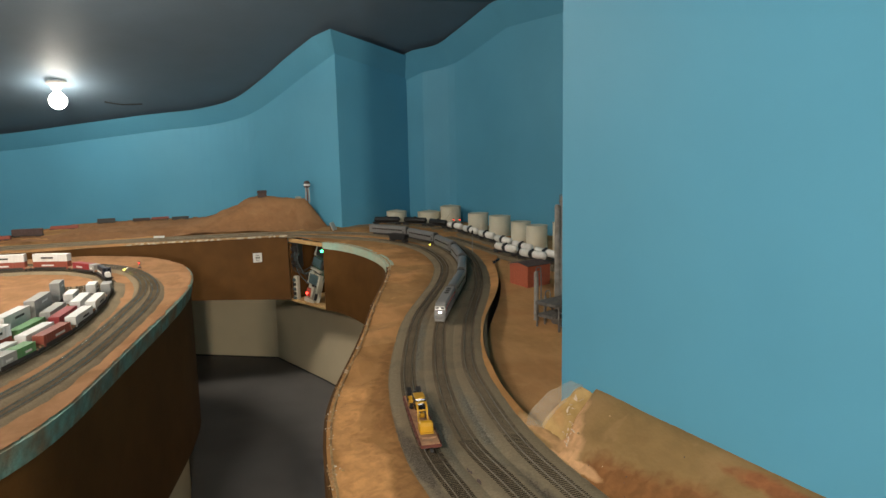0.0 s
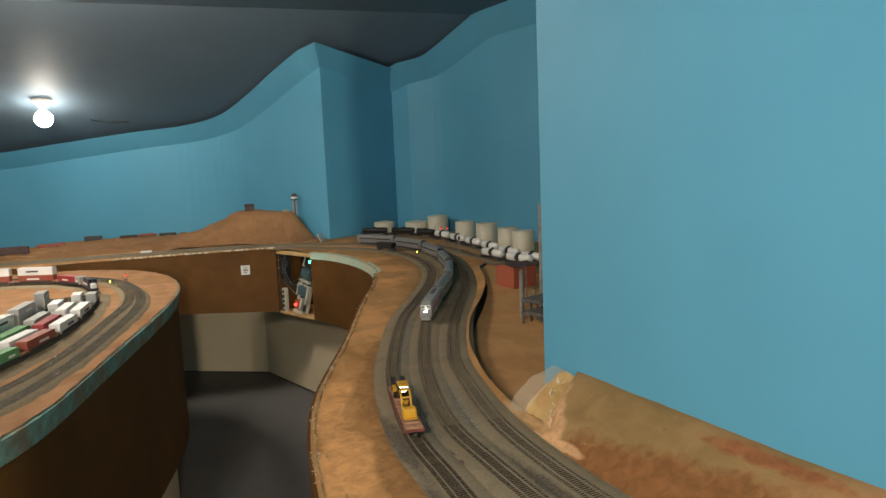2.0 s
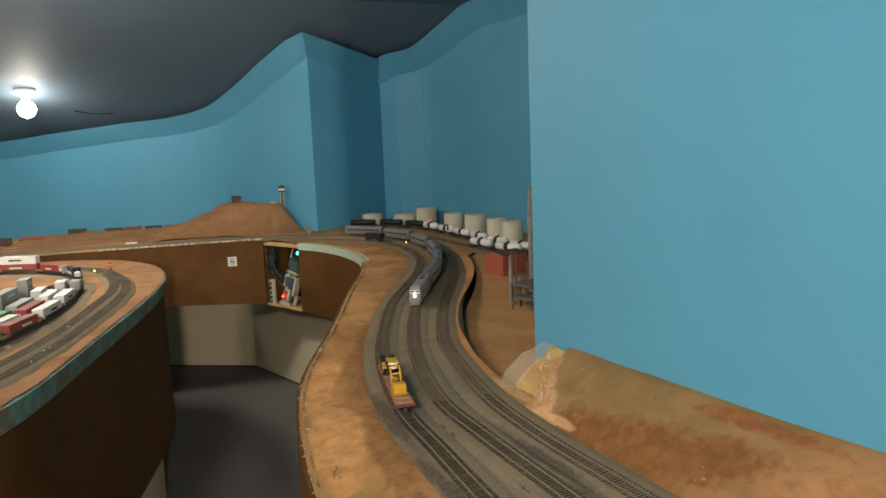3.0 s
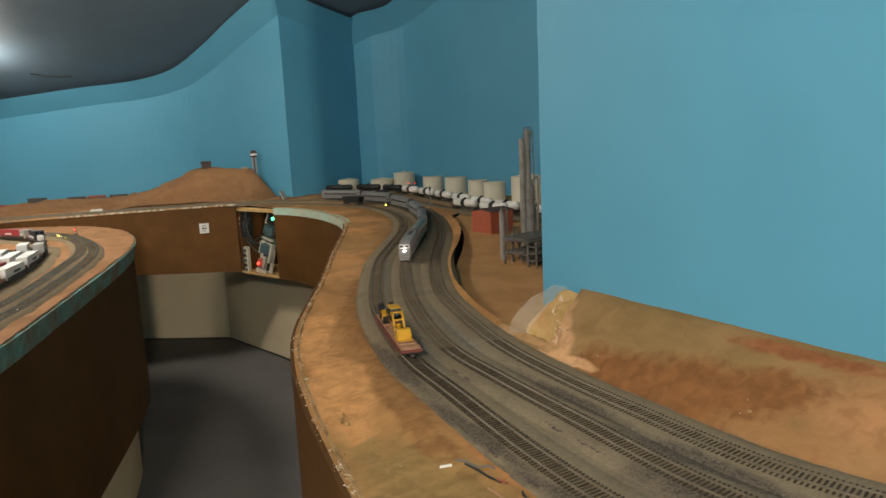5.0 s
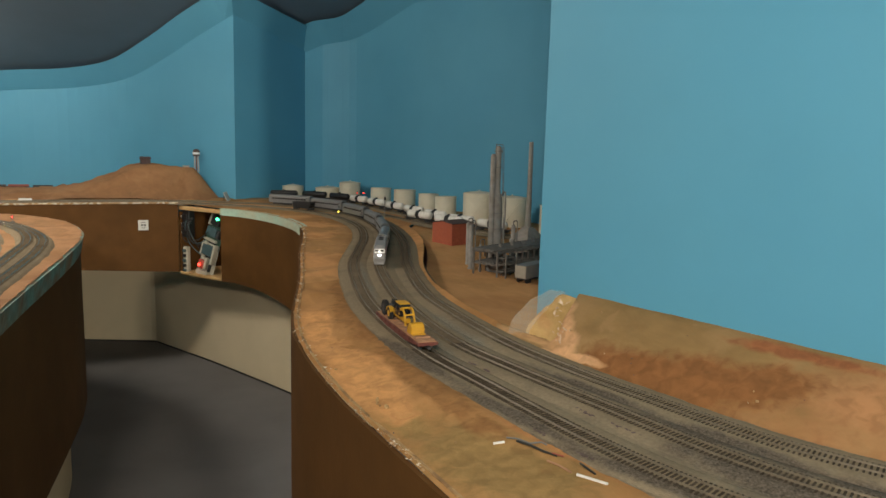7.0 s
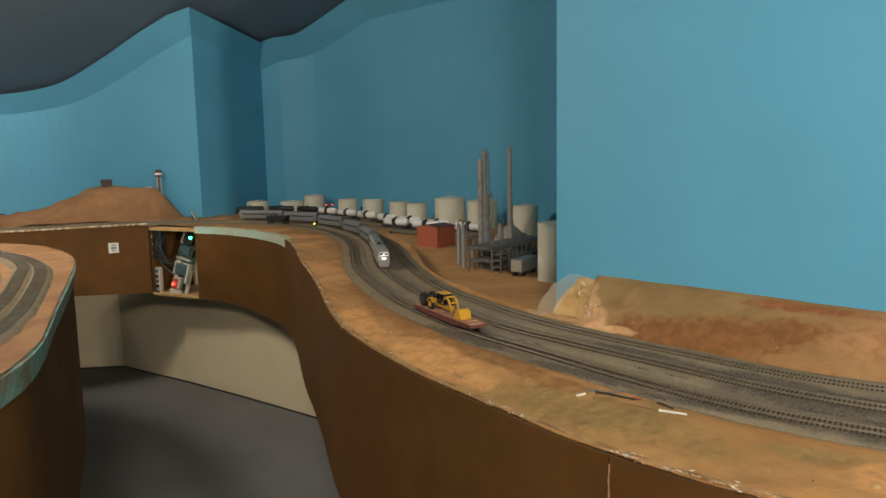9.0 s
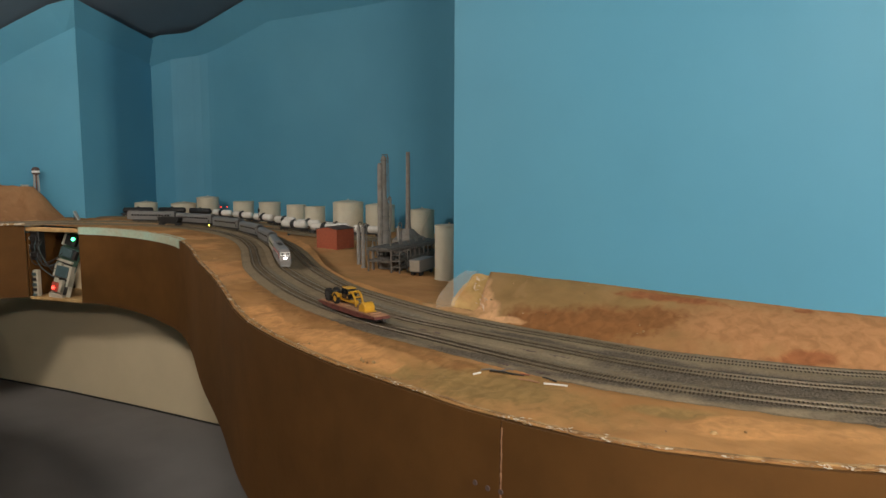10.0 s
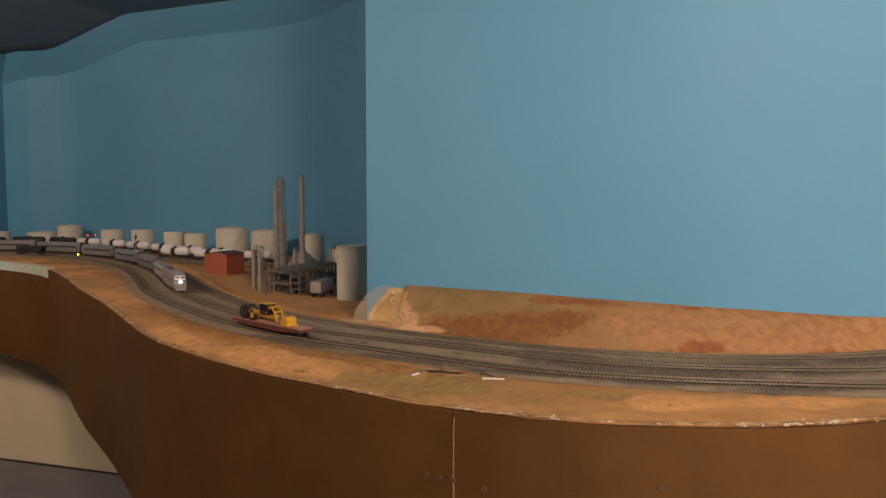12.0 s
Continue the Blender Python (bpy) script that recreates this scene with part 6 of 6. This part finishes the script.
a = [bm.verts.new(p) for p in ((-0.021, -0.016, 0.021), (0.021, -0.016, 0.021), (0.021, 0.016, 0.021), (-0.021, 0.016, 0.021), (-0.021, 0, 0.032), (0.021, 0, 0.032))]
for f in ((0, 1, 5, 4), (2, 3, 4, 5), (1, 2, 5), (3, 0, 4), (3, 2, 1, 0)):
    bm.faces.new([a[k] for k in f])
part("roof", bm, ROOFING, hut)


def shack(x, y, w, d, h, mat, label):
    s = thing("shack", label, "shack", pose(x, y, HZ(x, y) - 0.005, 0, 0, 8), "small hilltop buildings")
    bm = bmesh.new()
    box(bm, -w / 2, -d / 2, 0, w / 2, d / 2, h)
    part("wall", bm, mat, s)
    bm = bmesh.new()
    box(bm, -w / 2 - 0.002, -d / 2 - 0.002, h, w / 2 + 0.002, d / 2 + 0.002, h + 0.003)
    part("roof", bm, GREYBOX, s)


shack(0.418, 4.22, 0.03, 0.02, 0.014, WARMSILVER, "low pale shack beside the water tower")
shack(0.382, 4.235, 0.02, 0.02, 0.011, REDBOX, "low red shack beside the water tower")
billboard = thing("billboard", "small white tilted billboard beside the far track", "billboard", pose(0.592, 3.905, float(level(0.6, 4.3)), 0, 0, 68) @ Matrix.Scale(1.9, 4))
bm = bmesh.new()
box(bm, -0.022, -0.001, 0.004, 0.022, 0.001, 0.03, pose(0, 0, 0, -25, 0, 0), bevel=0.0005)
part("panel", bm, SIGNPLATE, billboard)
for x in (-0.014, 0.014):
    bm = bmesh.new()
    tube(bm, (x, 0.012, -0.006), (x, 0.012, 0.018), 0.0012, 6)
    part("post", bm, WIRE, billboard)

card = thing("paper_card", "white paper card lying beside the far track", "card", pose(-0.35, 3.965, float(level(-0.35, 3.965)) + 0.011, 0, 0, -8))
bm = bmesh.new()
box(bm, -0.028, -0.012, 0, 0.028, 0.012, 0.0012, bevel=0.0004)
box(bm, -0.028, 0.011, 0.0008, 0.028, 0.0122, 0.009, bevel=0.0003)
part("card", bm, SIGNPLATE, card)

# ---- rolling stock far along the hills ----
far_mats = [(BLACK, "black"), (ROOFING, "dark brown"), (REDBOX, "red"), (BLACK, "black"), (DECK, "tan"), (REDBOX, "red"), (ROOFING, "dark brown"), (REDBOX, "red")]
for k, (x, y) in enumerate(((-0.76, 4.90), (-0.55, 4.91), (-0.435, 4.92), (-0.31, 4.92), (-0.18, 4.92), (-0.98, 4.78), (-1.09, 4.42), (-1.22, 4.30))):
    mat, word = far_mats[k]
    c = thing("freight_car", "small %s freight car standing along the far hills" % word, "train car", pose(x, y, HZ(x, y) + 0.001, 0, 0, 4) @ Matrix.Scale(0.62 if k < 5 else 0.9, 4), "freight cars along the hills")
    bm = bmesh.new()
    hh = 0.02 if k % 3 else 0.04
    box(bm, -0.085, -0.016, 0.012, 0.085, 0.016, 0.012 + hh, bevel=0.001)
    part("body", bm, mat, c)
    bm = bmesh.new()
    box(bm, -0.09, -0.012, 0.006, 0.09, 0.012, 0.012)
    part("underframe", bm, DARKGREY, c)
    for s in (-1, 1):
        bogie(c, s * 0.06, 0.018)

# ---- loose bits along the near edge ----
def stick(points, r, mat, name, label, category):
    bm = bmesh.new()
    pts = [(x, y, float(main_height(np.array([x]), np.array([y]))[0]) + r * 0.6 + dz) for x, y, dz in points]
    for p, q in zip(pts, pts[1:]):
        tube(bm, p, q, r, 10)
    return tagged(part(name, bm, mat), label, category)


stick([(0.272, 0.775, 0), (0.284, 0.771, 0)], 0.0015, SIGNPLATE, "plastic_rod", "short white plastic rod on the sand", "rod")
stick([(0.302, 0.669, 0), (0.316, 0.640, 0)], 0.0015, SIGNPLATE, "plastic_rod", "longer white plastic rod on the sand", "rod")
stick([(0.290, 0.776, 0.001), (0.297, 0.765, 0.003), (0.305, 0.752, 0.001), (0.313, 0.742, 0.002), (0.316, 0.736, 0.001)], 0.0010, REFDARK, "loose_wire", "loose grey wire end lying by the track", "wire")
stick([(0.296, 0.764, 0.001), (0.300, 0.744, 0.003), (0.305, 0.727, 0.0015), (0.311, 0.712, 0.001)], 0.0013, WIRE, "loose_wire", "loose dark wire lying by the track", "wire")
stick([(0.309, 0.717, 0.002), (0.3145, 0.705, 0.002)], 0.0009, REDBOX, "loose_wire", "short red wire end lying by the track", "wire")
stick([(0.320, 0.685, 0.001), (0.316, 0.676, 0.004), (0.318, 0.660, 0.001)], 0.0011, WIRE, "loose_wire", "curled dark wire end lying by the track", "wire")
stick([(0.296, 0.709, 0.0005), (0.299, 0.694, 0.001), (0.301, 0.676, 0.0005)], 0.0011, DECK, "twig", "thin brown twig lying on the sand", "twig")


def lumps(name, label, places, size, mat, seed):
    """Many crumbs of plaster in one mesh."""
    rng = random.Random(seed)
    bm = bmesh.new()
    for x, y, z in places:
        r = size * rng.uniform(0.4, 1.3) ** 2
        m = Matrix.LocRotScale((x, y, z + r * 0.25), Euler([rng.uniform(0, 6) for _ in range(3)]), (r, r * rng.uniform(0.5, 1), r * rng.uniform(0.35, 0.8)))
        bmesh.ops.create_icosphere(bm, subdivisions=1, radius=1.0, matrix=m)
    return tagged(part(name, bm, mat), label, "crumbs", kind="stuff")


rng = random.Random(12)
bm = bmesh.new()
fine = even(EDGE, 0.004)
for k in range(4600):
    i = rng.randrange(len(fine) - 1)
    p, d = fine[i], fine[i + 1] - fine[i]
    clump = noise.noise((p[0] * 14, p[1] * 14, 2.0)) + 0.6 * noise.noise((p[0] * 45, p[1] * 45, 5.0))
    if clump < rng.uniform(-0.25, 0.45):
        continue
    n = np.array((d[1], -d[0])) / np.linalg.norm(d)
    q = p + n * (0.0055 + rng.gauss(0, 0.0042))
    r = 0.0011 * rng.uniform(0.5, 1.4) ** 1.5
    m = Matrix.LocRotScale((*q, top(*q) + 0.0016 + r * 0.3), Euler((rng.uniform(-0.4, 0.4), rng.uniform(-0.4, 0.4), math.atan2(d[1], d[0]) + rng.gauss(0, 0.5))), (r * rng.uniform(1, 3.2), r * rng.uniform(0.6, 1.2), r * rng.uniform(0.3, 0.8)))
    bmesh.ops.create_icosphere(bm, subdivisions=1, radius=1.0, matrix=m)
tagged(part("plaster_crumbs", bm, PLASTER), "white and tan plaster flakes along the top of the fascia", "crumbs", kind="stuff")
spots = []
for k in range(60):
    i = rng.randrange(len(EDGE) - 1)
    p = EDGE[i]
    q = np.array((p[0] + abs(rng.gauss(0, 0.03)) + 0.01, p[1]))
    spots.append((q[0], q[1], float(main_height(q[:1], q[1:])[0])))
clods = [(0.213 + 0.004 * math.sin(5 * k), 0.935 + 0.012 * k) for k in range(4)] + [(0.206, 1.10), (0.209, 1.115), (0.238, 0.80), (0.30, 0.43), (0.325, 0.405)]
lumps("rim_clods", "dark tan clods of plaster along the rim of the board", [(x, y, float(main_height(np.array([x]), np.array([y]))[0])) for x, y in clods], 0.0038, EDGEWOOD, 6)
lumps("ground_grit", "brown grit and pebbles scattered on the sand", spots, 0.0009, ROOFING, 2)
rng = random.Random(77)
bits = [(rng.uniform(0.56, 0.66), rng.uniform(0.45, 0.98)) for _ in range(40)]
lumps("slope_grit", "dark grit and chips on the painted slope", [(x, y, float(main_height(np.array([x]), np.array([y]))[0])) for x, y in bits], 0.0008, ROOFING, 8)
bits = [(0.601, 0.703), (0.598, 0.718), (0.607, 0.695), (0.617, 0.708), (0.573, 0.933), (0.628, 1.005), (0.581, 1.023)]
lumps("plaster_bits", "white plaster bits on the reddish slope", [(x, y, float(main_height(np.array([x]), np.array([y]))[0])) for x, y in bits], 0.0024, PLASTER, 3)

# ---- the torn plaster end with its plastic sheet at the wall's corner ----
WALL_Y = np.array(NEAR_WALL)


def drape(u, v):
    """The end of the plaster and the sheet over it; u runs along the wall, v down from it to the foot."""
    y = 1.02 + 0.135 * u
    xw = float(np.interp(y, WALL_Y[:, 1], WALL_Y[:, 0])) - 0.006
    wide = 0.083 + 0.003 * math.sin(7 * u)
    f = 1 - v
    z = 1.044 + (0.080 + 0.001 * u) * f ** (0.66 - 0.26 * smooth01(u)) + 0.0015 * math.sin(11 * u + 5 * v)
    return xw - wide * v, y, z


nose = thing("plaster_end", "torn tan plaster end wrapped in clear plastic sheet", "scenery end")
bm = bmesh.new()
grid = [[bm.verts.new(drape(0.78 * i / 22, j / 18)) for j in range(19)] for i in range(23)]
for i in range(22):
    for j in range(18):
        f = bm.faces.new((grid[i][j], grid[i + 1][j], grid[i + 1][j + 1], grid[i][j + 1]))
        f.smooth = True
for v in bm.verts:
    v.co += Vector((-0.004, 0, 0.002)) * noise.noise(v.co * 45) + Vector((-0.002, 0, 0.001)) * noise.noise(v.co * 140)
part("plaster", bm, PALE, nose)
bm = bmesh.new()
grid = [[bm.verts.new(np.array(drape(0.66 + 0.30 * i / 26, j / 16)) + np.array((-0.004 - 0.004 * (i / 26) * (j / 16), 0.004, 0.004 * (1 - j / 16) + 0.001 + 0.0016 * math.sin(i * 0.9 + 0.5 * j) + 0.0012 * math.sin(i * 0.37 - j * 1.1)))) for j in range(17)] for i in range(27)]
for i in range(26):
    for j in range(16):
        f = bm.faces.new((grid[i][j], grid[i + 1][j], grid[i + 1][j + 1], grid[i][j + 1]))
        f.smooth = True
part("plastic_sheet", bm, PLASTIC, nose, "crumpled clear plastic sheet")
# thin shreds that stand up along the tear
rng = random.Random(14)
for k in range(22):
    v = rng.uniform(0.0, 0.95)
    x, y = 0.556 + 0.066 * v, 1.022 + 0.082 * v + rng.gauss(0, 0.008)
    high = float(main_height(np.array([x]), np.array([y]))[0])
    p = Vector((x, y, max(high, drape((y - 1.02) / 0.135, 1 - v)[2])))
    m = Matrix.Translation(p + Vector((-0.001, 0, 0.0006))) @ Euler((rng.uniform(-0.4, 0.4), -0.7 + rng.uniform(-0.4, 0.4), rng.uniform(0, 6.28))).to_matrix().to_4x4()
    a, b = rng.uniform(0.002, 0.006), rng.uniform(0.001, 0.003)
    bm = bmesh.new()
    lo = [bm.verts.new(m @ Vector(c)) for c in ((-a, -b, 0), (a * 0.6, -b * 0.7, 0.001), (a, b * 0.3, 0), (-a * 0.3, b, 0.0008))]
    hi = [bm.verts.new(q.co + Vector((0, 0, 0.0007))) for q in lo]
    bm.faces.new(lo[::-1])
    bm.faces.new(hi)
    for i in range(4):
        bm.faces.new((lo[i], lo[(i + 1) % 4], hi[(i + 1) % 4], hi[i]))
    part("shred", bm, SHRED, nose, "torn white plaster shred")

# a ragged bead of brown filler where the slope meets the wall
bm = bmesh.new()
rng = random.Random(9)
foot = [p for p in inner(even(NEAR_WALL, 0.005), -0.0135) if -0.6 < p[1] < 1.06]
for p, q in zip(foot, foot[1:]):
    if noise.noise((p[0] * 9, p[1] * 9, 4.0)) + 0.5 * noise.noise((p[0] * 60, p[1] * 60, 1.0)) < -0.05:
        continue
    z = [float(main_height(np.array([w[0]]), np.array([w[1]]))[0]) for w in (p, q)]
    tube(bm, (*p, z[0]), (*q, z[1]), 0.0016 * rng.uniform(0.6, 1.4), 5)
tagged(part("wall_filler", bm, RUST), "ragged dark brown filler where the slope meets the wall", "filler", kind="structure")

# ---- screws and the joint in the near fascia ----
def on_fascia(s_line, y, z, off=0.004):
    k = min(range(len(EDGE) - 1), key=lambda i: abs(EDGE[i][1] - y) if EDGE[i][0] < 0.45 else 9)
    p, q = np.array(EDGE[k]), np.array(EDGE[k + 1])
    d = (q - p) / np.linalg.norm(q - p)
    n = np.array((-d[1], d[0]))
    return p + n * off, math.degrees(math.atan2(n[1], n[0]))


for y, z in ((0.675, 0.955), (0.653, 0.955), (0.625, 0.957), (0.585, 0.955), (0.557, 0.945), (0.385, 0.985)):
    p, a = on_fascia(EDGE, y, z, 0.0065)
    bm = bmesh.new()
    tube(bm, (-0.001, 0, 0), (0.0010, 0, 0), 0.0034, 12)
    box(bm, 0.0007, -0.002, -0.0003, 0.0010, 0.002, 0.0003)
    o = tagged(part("screw", bm, ROOFING), "dark screw head in the brown fascia board", "screw", "screws in the fascia")
    o.matrix_world = pose(p[0], p[1], z, 0, 0, a)
p, a = on_fascia(EDGE, 0.638, 1.0, 0.0066)
bm = bmesh.new()
rng = random.Random(4)
for k in range(46):
    z = 0.80 + 0.238 * k / 46
    box(bm, -0.0004, -0.0012 * rng.uniform(0.3, 1.2), z, 0.0003, 0.0012 * rng.uniform(0.3, 1.2), z + 0.0052 * rng.uniform(0.9, 1.1))
o = tagged(part("joint_filler", bm, DECK), "broken tan filler in the joint between two fascia boards", "filler", kind="structure")
o.matrix_world = pose(p[0], p[1], 0, 0, 0, a)
# a crack and a stray cord on the ceiling
cu = bpy.data.curves.new("loose_wire", "CURVE")
cu.dimensions, cu.bevel_depth = "3D", 0.004
sp = cu.splines.new("POLY")
pts = [(x, y, ceil(x, y) - dz) for x, y, dz in spline([(-0.72, 5.0, 0.003), (-0.62, 5.03, 0.009), (-0.5, 5.04, 0.003)], 0.03)]
sp.points.add(len(pts) - 1)
for q, p in zip(sp.points, pts):
    q.co = (*p, 1)
o = new("loose_wire", cu)
cu.materials.append(WIRE)
tagged(o, "thin dark cord along the painted ceiling", "cord")

# ---- tracks, with their ties last ----
track(PEN_A, "bright-railed track along the edge of the peninsula", rail=BRIGHTRAIL)
track(PEN_B, "bright-railed track on the peninsula", rail=BRIGHTRAIL)
track(TRACK_D, "weathered siding beside the storage tanks")
track(TRACK_E, "short weathered siding by the red shed")
track(LOOP, "weathered inner loop track on the peninsula")
for line in YARD:
    track(line, "weathered yard track under the container cars")
track(TRACK_A, "weathered outer main track beside the fascia", (0.28, 1.12))
track(TRACK_B, "weathered main track between two others", (0.28, 1.12))
track(TRACK_C, "weathered inner main track beside the blue wall", (0.28, 1.12))
